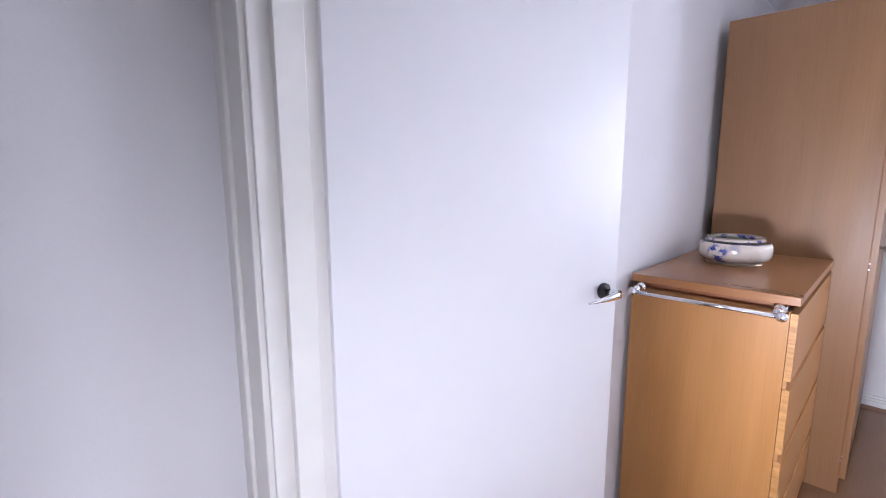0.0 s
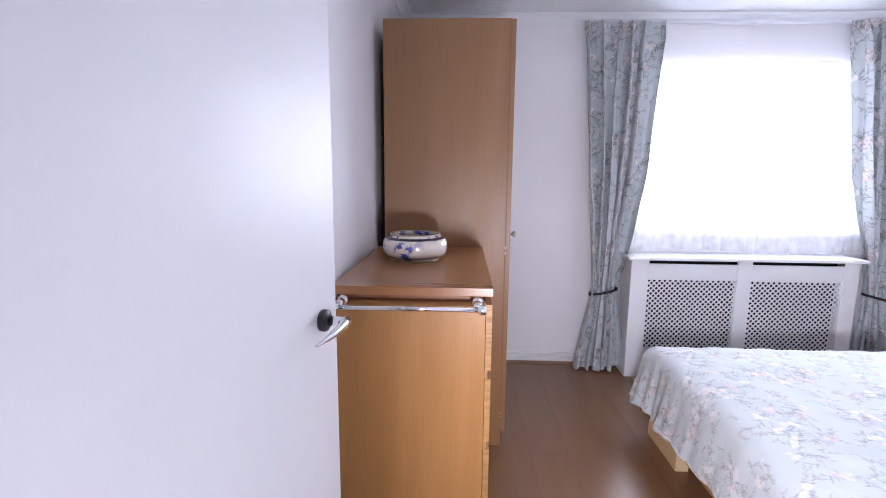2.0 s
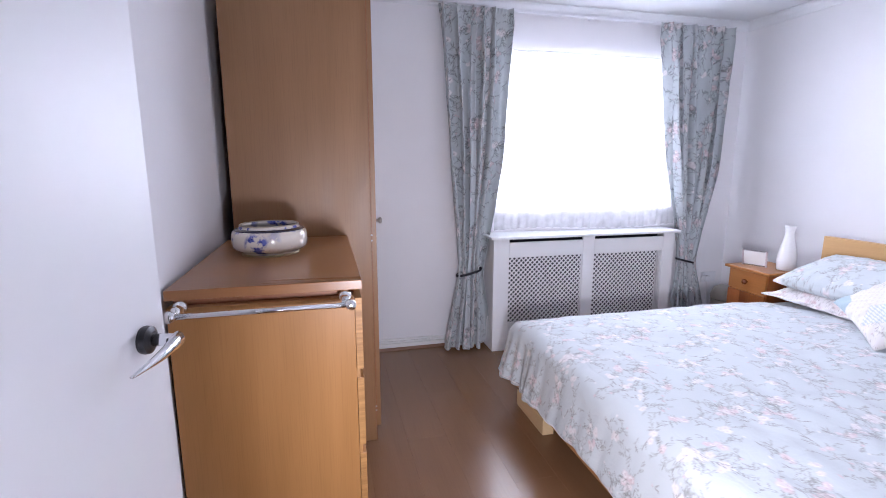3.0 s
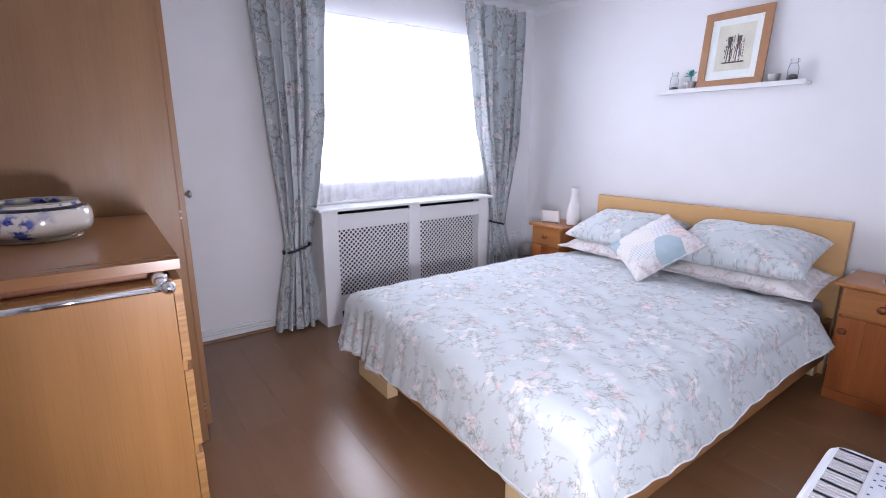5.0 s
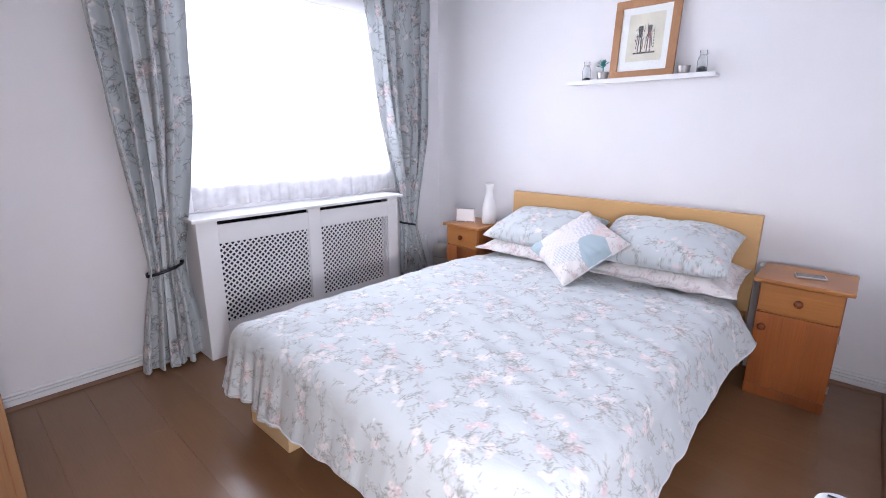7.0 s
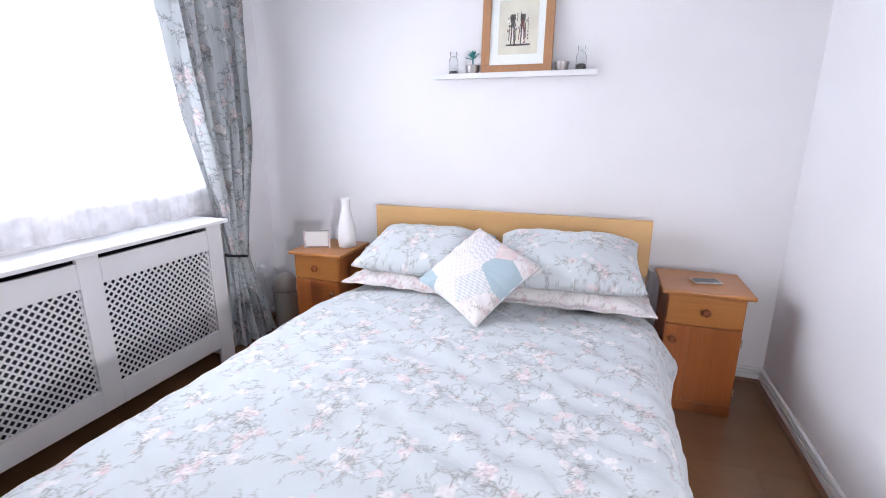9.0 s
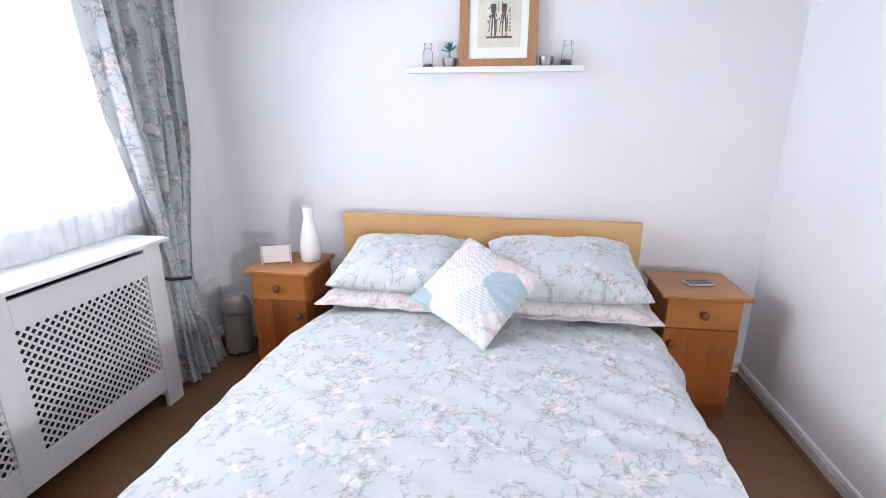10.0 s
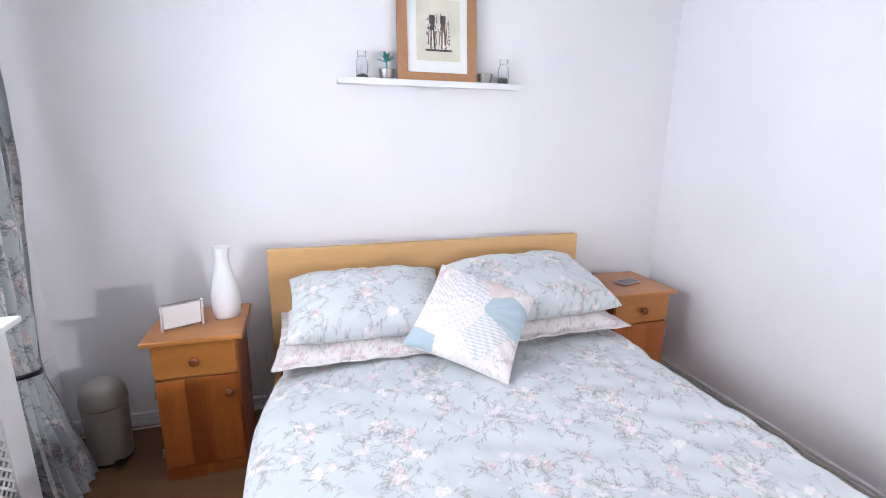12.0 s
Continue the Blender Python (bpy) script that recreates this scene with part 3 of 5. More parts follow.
def curtain(label, left, right, depth, lower_x, seed, folds, tie_at):
    n, rows = 320, 520
    s, z = np.meshgrid(np.linspace(0, 1, n), np.linspace(0.018, 2.305, rows))
    a, b = smooth_curve(left, z), smooth_curve(right, z)
    rng = np.random.RandomState(seed)
    bend = s + 0.028 * np.sin(s * 9 + seed) + 0.016 * np.sin(s * 23 + seed * 2)
    wander = 0.02 * np.sin(z * 2.1 + s * 4 + seed)
    amp = smooth_curve(depth, z)
    wave = np.cos(math.tau * folds * (bend + wander * 0.6))
    wave = np.sign(wave) * np.abs(wave) ** 0.7
    second = np.cos(math.tau * folds * 2.3 * bend + seed)
    pinch = np.clip((z - 2.2) / 0.09, 0, 1)
    amp = amp * (1 - 0.45 * pinch)
    x = smooth_curve(lower_x, z) + amp * (wave * 0.8 + second * 0.22) + 0.004 * wavy(s * 1.2, z, seed, 9, 8, 30)
    y = a + (b - a) * s + np.sign(b - a) * 0.62 * amp * np.sin(math.tau * folds * bend) + 0.004 * np.sin(z * 5 + s * 12)
    z2 = z + 0.006 * np.sin(s * 21 + seed) * np.clip(1 - z / 0.4, 0, 1)
    head = np.clip((z - 2.265) / 0.03, 0, 1)
    x = x - 0.004 * head * np.sin(s * 190)
    ob = thing("curtain", (3.56, float(a[0].mean()), 0.0), label, "curtain", "curtains at the window")
    drape = sheet("drape", np.stack([x, y, z2], -1), printed(DRAPE_PRINT, s * 1.25 + seed * 0.17, z), DRAPE, ob)
    ya, yb, xa, zt, lean = tie_at
    ring = [(xa + 0.050 * math.cos(k * math.tau / 36), (ya + yb) / 2 + (abs(yb - ya) / 2 + 0.009) * math.sin(k * math.tau / 36), zt + lean * math.sin(k * math.tau / 36)) for k in range(36)]
    band = bmesh.new()
    low = [band.verts.new((p[0], p[1], p[2] - 0.008)) for p in ring]
    high = [band.verts.new((p[0], p[1], p[2] + 0.008)) for p in ring]
    for k in range(36):
        band.faces.new((low[k], low[(k + 1) % 36], high[(k + 1) % 36], high[k]))
    tie = part("tie_back", band, TIE, ob, "thin dark curtain hold-back", True)
    solid = tie.modifiers.new("band", "SOLIDIFY")
    solid.thickness = 0.004
    return ob


curtain("grey-blue floral curtain tied back beside the radiator cover",
        [(0.0, -0.345), (0.30, -0.395), (0.56, -0.448), (0.85, -0.43), (1.4, -0.375), (2.31, -0.295)],
        [(0.0, -0.665), (0.30, -0.650), (0.56, -0.615), (0.85, -0.655), (1.4, -0.735), (2.31, -0.80)],
        [(0.0, 0.052), (0.56, 0.028), (1.2, 0.050), (2.31, 0.042)],
        [(0.0, 3.535), (0.56, 3.555), (1.4, 3.555), (2.31, 3.560)], 1, 5.5, (-0.445, -0.618, 3.560, 0.562, -0.022))
curtain("grey-blue floral curtain tied back beside the bin",
        [(0.0, -2.17), (0.30, -2.20), (0.56, -2.245), (0.85, -2.20), (1.4, -2.09), (2.31, -1.945)],
        [(0.0, -2.475), (0.30, -2.43), (0.56, -2.375), (0.85, -2.43), (1.3, -2.53), (2.31, -2.565)],
        [(0.0, 0.042), (0.56, 0.026), (1.2, 0.050), (2.31, 0.042)],
        [(0.0, 3.470), (0.56, 3.530), (1.4, 3.555), (2.31, 3.560)], 4, 5.4, (-2.235, -2.375, 3.535, 0.560, 0.02))

rail = thing("curtain_rail", (3.60, -1.43, 2.30), "slim white curtain rail above the window", "curtain rail")
part("track", block(3.592, 3.606, -2.60, -0.26, 2.300, 2.318, 0.003), PLASTIC, rail)
for y in (-2.45, -1.43, -0.42):
    part("bracket", block(3.604, EAST + 0.001, y - 0.012, y + 0.012, 2.302, 2.322, 0.003), PLASTIC, rail)

s, z = np.meshgrid(np.linspace(0, 1, 260), np.linspace(0, 1, 120))
net_y = -0.735 - s * 1.51
hem = 0.838 + 0.006 * np.abs(np.sin(s * 62)) + 0.01 * np.sin(s * 7)
net_z = hem + (2.068 - hem) * z
net_x = 3.627 - 0.006 * np.cos(s * 150 + 1.5 * np.sin(s * 14)) * (0.45 + 0.55 * (1 - z)) - 0.006 * np.sin(s * 31)
net = thing("net_curtain", (3.62, -1.49, 0.88), "white lace net curtain glowing with daylight", "net curtain")
sheet("netting", np.stack([net_x, net_y, net_z], -1), None, NET, net)
part("net_rod", tube([(3.627, -0.73, 2.070), (3.627, -2.25, 2.070)], 0.006, 10), PLASTIC, net, "thin white net rod")
for y in (-0.735, -2.245):
    part("rod_end", block(3.618, EAST + 0.001, y - 0.008, y + 0.008, 2.062, 2.078, 0.002), PLASTIC, net)

# ---- radiator cover ----
RX, RY0, RY1, RT = 3.448, -0.672, -2.118, 0.805
cover = thing("radiator_cover", (3.55, -1.39, 0), "white radiator cover with two diamond lattice panels", "radiator cover")
part("top", block(3.414, EAST - 0.001, RY1 - 0.026, RY0 + 0.030, RT, RT + 0.020, 0.005), COVER, cover)
part("side_panel", block(RX + 0.019, EAST - 0.016, RY0 - 0.018, RY0, 0, RT, 0.002), COVER, cover)
part("side_panel", block(RX + 0.019, EAST - 0.016, RY1, RY1 + 0.018, 0, RT, 0.002), COVER, cover)
LATTICES = ((-0.786, -1.352), (-1.444, -2.020))
LZ0, LZ1 = 0.203, 0.672
for name, y0, y1, z0, z1 in (
        ("stile", RY0, LATTICES[0][0], 0, RT), ("stile", LATTICES[0][1], LATTICES[1][0], 0.095, RT), ("stile", LATTICES[1][1], RY1, 0, RT),
        ("rail", LATTICES[0][0], LATTICES[0][1], 0.095, LZ0), ("rail", LATTICES[1][0], LATTICES[1][1], 0.095, LZ0),
        ("rail", LATTICES[0][0], LATTICES[0][1], LZ1, RT - 0.026), ("rail", LATTICES[1][0], LATTICES[1][1], LZ1, RT - 0.026)):
    part(name, block(RX, RX + 0.0185, min(y0, y1) + 0.0002, max(y0, y1) - 0.0002, z0, z1, 0.0015), COVER, cover)
# shade inside the cover, put in as a near-black sheet
part("shade_sheet", block(EAST - 0.05, EAST - 0.046, RY1 + 0.02, RY0 - 0.02, 0.01, RT - 0.01), DARK, cover, "near-black sheet painted as the shade behind the lattice")


def clip_box(poly, u0, u1, v0, v1):
    for axis, limit, keep in ((0, u0, 1), (0, u1, -1), (1, v0, 1), (1, v1, -1)):
        out = []
        for i, p in enumerate(poly):
            q = poly[(i + 1) % len(poly)]
            dp, dq = keep * (p[axis] - limit), keep * (q[axis] - limit)
            if dp >= 0:
                out.append(p)
            if (dp >= 0) != (dq >= 0):
                f = dp / (dp - dq)
                out.append((p[0] + f * (q[0] - p[0]), p[1] + f * (q[1] - p[1])))
        poly = out
        if len(poly) < 3:
            return []
    return poly


for ya, yb in LATTICES:
    u0, u1 = min(ya, yb), max(ya, yb)
    holder = part("lattice", block(RX + 0.0172, RX + 0.0186, u0, u0 + 0.004, LZ0, LZ1), COVER, cover, "white diamond lattice panel")
    pitch, width = 0.0243, 0.0086
    reach = (u1 - u0) + (LZ1 - LZ0)
    for way in (1, -1):
        depth = (RX + 0.0085, RX + 0.0108) if way > 0 else (RX + 0.006, RX + 0.0083)
        k = 0
        while k * pitch * 1.4142 < reach:
            c = k * pitch * 1.4142 + 0.006
            d = width * 0.7071
            if way > 0:
                poly = [(u0 + c - d, LZ0 - 0.0), (u0 + c + d, LZ0), (u0 + c + d - 2, LZ0 + 2), (u0 + c - d - 2, LZ0 + 2)]
            else:
                poly = [(u1 - c - d, LZ0), (u1 - c + d, LZ0), (u1 - c + d + 2, LZ0 + 2), (u1 - c - d + 2, LZ0 + 2)]
            poly = clip_box(poly, u0, u1, LZ0, LZ1)
            if len(poly) >= 3:
                part("slat", prism(poly, "x", *depth), COVER, holder)
            k += 1

# ---- wardrobe ----
WX, WY, WH = 2.567, 0.232, 2.013
ward = thing("wardrobe", (3.06, 0.52, 0), "tall oak-veneer wardrobe against the wall", "wardrobe")
part("side_panel", block(WX, WX + 0.019, WY + 0.004, 0.800, 0.0, WH, 0.0012), WARDROBE, ward)
part("side_panel", block(WX + 0.981, WX + 1.0, WY + 0.004, 0.800, 0.0, WH, 0.0012), WARDROBE, ward)
part("top_panel", block(WX + 0.019, WX + 0.981, WY + 0.004, 0.800, WH - 0.03, WH - 0.001, 0.001), WARDROBE, ward)
part("bottom_panel", block(WX + 0.019, WX + 0.981, WY + 0.004, 0.800, 0.06, 0.08), WARDROBE, ward)
part("back_panel", block(WX + 0.019, WX + 0.981, 0.792, 0.7995, 0.06, WH - 0.03), WARDROBE, ward)
part("plinth", block(WX + 0.019, WX + 0.981, WY + 0.03, WY + 0.045, 0.0, 0.06), WARDROBE, ward)
for i, x in enumerate((WX + 0.0015, WX + 0.501)):
    leaf = part("door", block(x, x + 0.497, WY - 0.019, WY + 0.001, 0.075, WH - 0.003, 0.0015), WARDROBE, ward)
    kx = x + (0.045 if i == 0 else 0.455)
    part("knob", turned(lathe([(0, 0), (0.006, 0), (0.006, 0.012), (0.014, 0.018), (0.015, 0.026), (0.009, 0.030), (0, 0.031)], (0, 0, 0), 24), pose(kx, WY - 0.019, 1.06, 90)), STEEL, leaf, "small metal knob", True)
for z in (0.16, 0.98, 1.85):
    part("hinge", block(WX + 0.003, WX + 0.0185, WY + 0.001, WY + 0.0042, z, z + 0.05), STEEL, ward, "steel hinge plate")
part("edge_strip", block(WX + 0.0004, WX + 0.002, WY - 0.0186, WY + 0.0004, 0.078, WH - 0.006), WARDROBE, ward, "banded door edge")
part("edge_strip", block(WX - 0.0006, WX + 0.0188, WY + 0.0008, WY + 0.0038, 0.001, WH - 0.001), WARDROBE_EDGE, ward, "dark front edge")

for z in (0.155, 0.175, 0.975, 1.0):
    part("screw", turned(lathe([(0, 0), (0.004, 0), (0.003, 0.0012), (0, 0.0014)], (0, 0, 0), 12), pose(WX - 0.0006, WY + 0.0022, z, 0, -90)), STEEL, ward, "bright screw head")

# ---- chest of drawers ----
CX0, CX1, CYF, CYB, CT = 1.743, 2.552, 0.341, 0.826, 1.003
chest = thing("chest_of_drawers", (2.15, 0.58, 0), "oak-veneer chest with four drawers beside the wardrobe", "chest of drawers")
part("top", block(CX0 - 0.002, CX1, CYF, CYB, CT - 0.026, CT, 0.0015), OAK_FLAT, chest)
for x in (CX0, CX1 - 0.03):
    part("side_panel", block(x, x + 0.03, CYF + 0.022, CYB - 0.002, 0.0, CT - 0.046, 0.001), OAK, chest)
part("recess", block(CX0 + 0.024, CX1 - 0.024, CYF + 0.035, CYB - 0.012, CT - 0.047, CT - 0.0255), WARDROBE_EDGE, chest, "recessed strip under the top")
part("back_panel", block(CX0 + 0.03, CX1 - 0.03, CYB - 0.012, CYB - 0.004, 0.02, CT - 0.046), OAK, chest)
part("plinth", block(CX0 + 0.03, CX1 - 0.03, CYF + 0.05, CYF + 0.065, 0.0, 0.04), OAK, chest)
DRAWER = (CT - 0.046 - 0.025) / 4
for i in range(4):
    z1 = CT - 0.050 - i * DRAWER
    z0 = z1 - DRAWER + 0.026
    front = part("drawer", block(CX0 + 0.001, CX1 - 0.001, CYF + 0.002, CYF + 0.0212, z0, z1, 0.0015), OAK, chest)
    part("edge", block(CX0 - 0.0006, CX0 + 0.002, CYF + 0.0028, CYF + 0.0206, z0 + 0.001, z1 - 0.001), OAK_END, front, "banded end grain")
    part("finger_pull", block(CX0 + 0.004, CX1 - 0.004, CYF + 0.012, CYF + 0.0216, z0 - 0.026, z0 + 0.001), OAK_EDGE, front, "recessed finger pull")
    part("drawer_box", block(CX0 + 0.034, CX1 - 0.034, CYF + 0.0215, CYB - 0.04, z0 + 0.01, z1 - 0.04), RAW, front)

bar = thing("towel_bar", (CX0 - 0.03, 0.59, 0.95), "chrome towel bar fixed along the side of the chest", "towel bar")
BX, BZ = CX0 - 0.050, 0.950
part("rod", tube([(BX, 0.372, BZ), (BX, 0.805, BZ)], 0.0075, 20), CHROME, bar, smooth=True)
for y in (0.388, 0.790):
    knob = lathe([(0, 0), (0.017, 0), (0.018, 0.004), (0.014, 0.009), (0.008, 0.013), (0.0075, 0.028), (0.011, 0.033), (0.0125, 0.040), (0.010, 0.047), (0, 0.050)], (0, 0, 0), 28)
    part("bracket", turned(knob, pose(CX0 + 0.0005, y, BZ + 0.010, 0, -90)), CHROME, bar, "round chrome bracket", True)
    part("ball", lathe([(0.0155 * math.sin(k * math.pi / 12), -0.0155 * math.cos(k * math.pi / 12)) for k in range(13)], (BX, y - (0.012 if y < 0.5 else -0.012), BZ), 24), CHROME, bar, "chrome ball end", True)

# ---- bowl on the chest ----
BOWL_AT = (2.222, 0.622)
bowl = thing("bowl", (*BOWL_AT, CT), "squat white ceramic bowl with blue flowers on the chest", "bowl")
outside = [(0, 0.0), (0.090, 0.0), (0.094, 0.004), (0.092, 0.010), (0.108, 0.015), (0.120, 0.023), (0.1245, 0.034), (0.126, 0.050), (0.1255, 0.068), (0.1225, 0.079), (0.115, 0.086), (0.103, 0.090), (0.098, 0.099), (0.095, 0.101)]
inside = [(0.091, 0.099), (0.091, 0.090), (0.106, 0.080), (0.117, 0.068), (0.119, 0.050), (0.113, 0.030), (0.082, 0.012), (0, 0.008)]
china, ct, cs = nodes_of("blue_white_china")
cvec = coords(ct)
spray = add(ct, "ShaderNodeTexVoronoi", Scale=11.0, Randomness=0.8)
petal = add(ct, "ShaderNodeTexVoronoi", Scale=75.0)
blot = add(ct, "ShaderNodeTexNoise", Scale=30.0, Detail=4.0)
for n in (spray, petal, blot):
    ct.links.new(cvec, n.inputs["Vector"])
where = ct.nodes.new("ShaderNodeMath")
where.operation = "MULTIPLY"
cluster = ct.nodes.new("ShaderNodeMapRange")
cluster.inputs[1].default_value, cluster.inputs[2].default_value = 0.50, 0.38
ct.links.new(spray.outputs["Distance"], cluster.inputs[0])
shape = ct.nodes.new("ShaderNodeMapRange")
shape.inputs[1].default_value, shape.inputs[2].default_value = 0.46, 0.54
ct.links.new(blot.outputs[0], shape.inputs[0])
ct.links.new(cluster.outputs[0], where.inputs[0])
ct.links.new(shape.outputs[0], where.inputs[1])
blue = mixed(ct, ramp(ct, petal.outputs["Distance"], 0.1, 0.6), (0.02, 0.03, 0.20), (0.11, 0.13, 0.38))
ct.links.new(mixed(ct, where.outputs[0], (0.62, 0.565, 0.50), blue), cs.inputs["Base Color"])
cs.inputs["Roughness"].default_value = 0.14
cs.inputs["Coat Weight"].default_value = 0.4
part("body", lathe(outside + inside, (*BOWL_AT, CT + 0.0005), 72), china, bowl, "white glazed body with blue flower sprays", True)
part("rim", lathe([(0.0955, 0.0995), (0.0985, 0.0995), (0.0992, 0.1025), (0.0965, 0.1045), (0.0940, 0.1025), (0.0955, 0.0995)], (*BOWL_AT, CT), 72), plain("gilt_rim", (0.42, 0.36, 0.28), 0.3, 0.5), bowl, "dark gilt rim", True)
part("shoulder_band", lathe([(0.1030, 0.0912), (0.1155, 0.0872), (0.1175, 0.0852), (0.1165, 0.0836)], (*BOWL_AT, CT + 0.0007), 72), plain("dark_blue_glaze", (0.035, 0.035, 0.06), 0.15, vary=0.4, scale=40, coat=0.4), bowl, "dark blue glazed band round the neck", True)
part("foot_ring", lathe([(0.089, 0.0004), (0.0955, 0.0004), (0.096, 0.004), (0.093, 0.007), (0.089, 0.0004)], (*BOWL_AT, CT), 72), plain("gilt_foot", (0.42, 0.33, 0.20), 0.3, 0.4), bowl, "gilt foot ring", True)

# ---- bed ----
BX0, BX1, HBY, HBT = 1.209, 2.757, -2.647, 0.858
FOOT = -0.562
bed = thing("bed", (1.98, -1.6, 0), "double bed with a light oak-veneer headboard", "bed")
part("headboard", block(BX0, BX1, HBY - 0.045, HBY, 0.0, HBT, 0.002), BEECH, bed, "light oak-veneer headboard")
part("side_rail", block(BX0 + 0.004, BX0 + 0.030, HBY + 0.001, FOOT - 0.022, 0.09, 0.33, 0.002), RAIL, bed)
part("side_rail", block(BX1 - 0.030, BX1 - 0.004, HBY + 0.001, FOOT - 0.022, 0.09, 0.33, 0.002), RAIL, bed)
part("foot_rail", block(BX0 + 0.004, BX1 - 0.004, FOOT - 0.022, FOOT, 0.088, 0.30, 0.003), RAIL, bed)
for x0, x1 in ((1.232, 1.552), (2.402, 2.722)):
    part("leg", block(x0, x1, FOOT - 0.052, FOOT + 0.008, 0.0, 0.087, 0.0025), RAW, bed, "unfinished pine block leg")
for x0, x1 in ((1.232, 1.30), (2.654, 2.722)):
    part("leg", block(x0, x1, HBY + 0.01, HBY + 0.07, 0.0, 0.088, 0.0025), RAW, bed, "unfinished pine block leg")
for k in range(12):
    y = -2.55 + k * 0.16
    part("slat", block(BX0 + 0.031, BX1 - 0.031, y, y + 0.07, 0.235, 0.253), RAW, bed)
mattress = thing("mattress", (1.98, -1.6, 0.255), "pale mattress lying on the bed slats", "mattress")
part("body", block(BX0 + 0.045, BX1 - 0.045, HBY + 0.02, FOOT - 0.035, 0.2535, 0.43, 0.035, segments=4), MATTRESS, mattress, smooth=True)

# duvet: a soft sheet over the mattress, hanging at three sides
EDGE_W, EDGE_E, EDGE_F, DUVET_HEAD, DUVET_TOP, ROUND = 1.285, 2.708, -0.605, -2.33, 0.478, 0.085


def hanging(d, limit, flare):
    """Sideways reach and drop of cloth that goes d past an edge, with its hem curled under."""
    bend = ROUND * math.pi / 2
    a = np.clip(d, 0, bend) / ROUND
    reach, drop = ROUND * np.sin(a), ROUND * (1 - np.cos(a))
    rest = np.clip(d - bend, 0, np.maximum(limit - bend, 0))
    reach = reach + rest * flare
    drop = drop + rest * math.sqrt(1 - flare * flare)
    curl = np.clip(d - limit, 0, 0.04) / 0.012
    reach = reach - 0.012 * (1 - np.cos(np.minimum(curl, math.pi)))
    drop = drop + 0.010 * np.sin(np.minimum(curl, math.pi))
    return reach, drop


OVER_W, OVER_E, OVER_F = 0.265, 0.34, 0.335
GRID = 0.0042
us = np.arange(EDGE_W - OVER_W - 0.03 - 0.038, EDGE_E + OVER_E + 0.038, GRID)
vs = np.arange(DUVET_HEAD, EDGE_F + OVER_F + 0.038, GRID)
U, V = np.meshgrid(us, vs)
dw, de, df = np.clip(EDGE_W - U, 0, None), np.clip(U - EDGE_E, 0, None), np.clip(V - EDGE_F, 0, None)
lower_west = 0.015 * np.clip((V + 2.15) / 1.5, 0, 1)
hem_west = OVER_W + lower_west + 0.012 * np.sin(V * 4.0)
rw, gw = hanging(dw, hem_west, 0.42)
re, ge = hanging(de, OVER_E + 0.015 * np.sin(V * 5.0), 0.10)
rf, gf = hanging(df, OVER_F + 0.014 * np.sin(U * 5.5 + 0.5), 0.16)
gs_ = gw + ge
low = (gs_ ** 3 + gf ** 3) ** (1 / 3)
X = np.clip(U, EDGE_W, EDGE_E) - rw + re
Y = np.minimum(V, EDGE_F) + rf
inside_x = np.clip((U - EDGE_W) / (EDGE_E - EDGE_W), 0, 1)
puff = np.sin(inside_x * math.pi) ** 0.6 * np.clip((EDGE_F - V) / 0.3, 0, 1) ** 0.5
Z = DUVET_TOP - low + 0.016 * puff + 0.010 * wavy(U, V, 21, 14, 5, 13) * (0.35 + 0.65 * puff) + 0.0038 * wavy(U, V, 22, 20, 22, 60) + 0.003 * np.abs(wavy(U, V, 23, 10, 12, 34))
sway = np.clip(gf / 0.3, 0, 1)
gather = 0.25 + 1.2 * np.exp(-((U - 2.62) / 0.22) ** 2)
Y = Y + sway * (gather * (0.014 * np.sin(U * 31 + 2 * np.sin(U * 6)) + 0.007 * np.sin(U * 77 + 1.0)) + 0.010)
sway = np.clip(gs_ / 0.3, 0, 1)
X = X + np.where(dw > 0, -1, 1) * sway * (0.005 * np.sin(V * 13 + 2 * np.sin(V * 5)) + 0.002 * np.sin(V * 43))
# the head end lifts to a rolled edge under the pillows
head = np.clip((DUVET_HEAD + 0.05 - V) / 0.05, 0, 1)
Z = Z - 0.02 * head ** 2
# the corner beside the nightstand sticks out in a soft point
tip = np.clip(dw / OVER_W, 0, 1) * np.exp(-((V + 2.20) / 0.16) ** 2)
X, Z = X - 0.055 * tip, Z + 0.035 * tip
X = X - 0.075 * np.clip((-1.90 - V) / 0.43, 0, 1) ** 1.6 * np.clip((inside_x - 0.5) * 2, 0, 1)
duvet = thing("duvet", (1.98, -1.4, 0.43), "pale blue duvet printed with pink roses on the bed", "duvet")
cover_grid = np.stack([X, Y, Z], -1)
sheet("cover", cover_grid, printed(BLUE_PRINT, U, V), FLORAL, duvet)
west_col, foot_row = int(0.036 / GRID), len(vs) - 1 - int(0.036 / GRID)
part("hem_seam", tube([tuple(p) for p in [cover_grid[i, int((EDGE_W - hem_west[i, 0] - us[0]) / GRID)] for i in range(6, foot_row, 6)]], 0.0035, 8), MATTRESS, duvet, "sewn white hem", True)
part("hem_seam", tube([tuple(p) for p in cover_grid[foot_row, west_col:-west_col:6]], 0.0035, 8), MATTRESS, duvet, "sewn white hem", True)


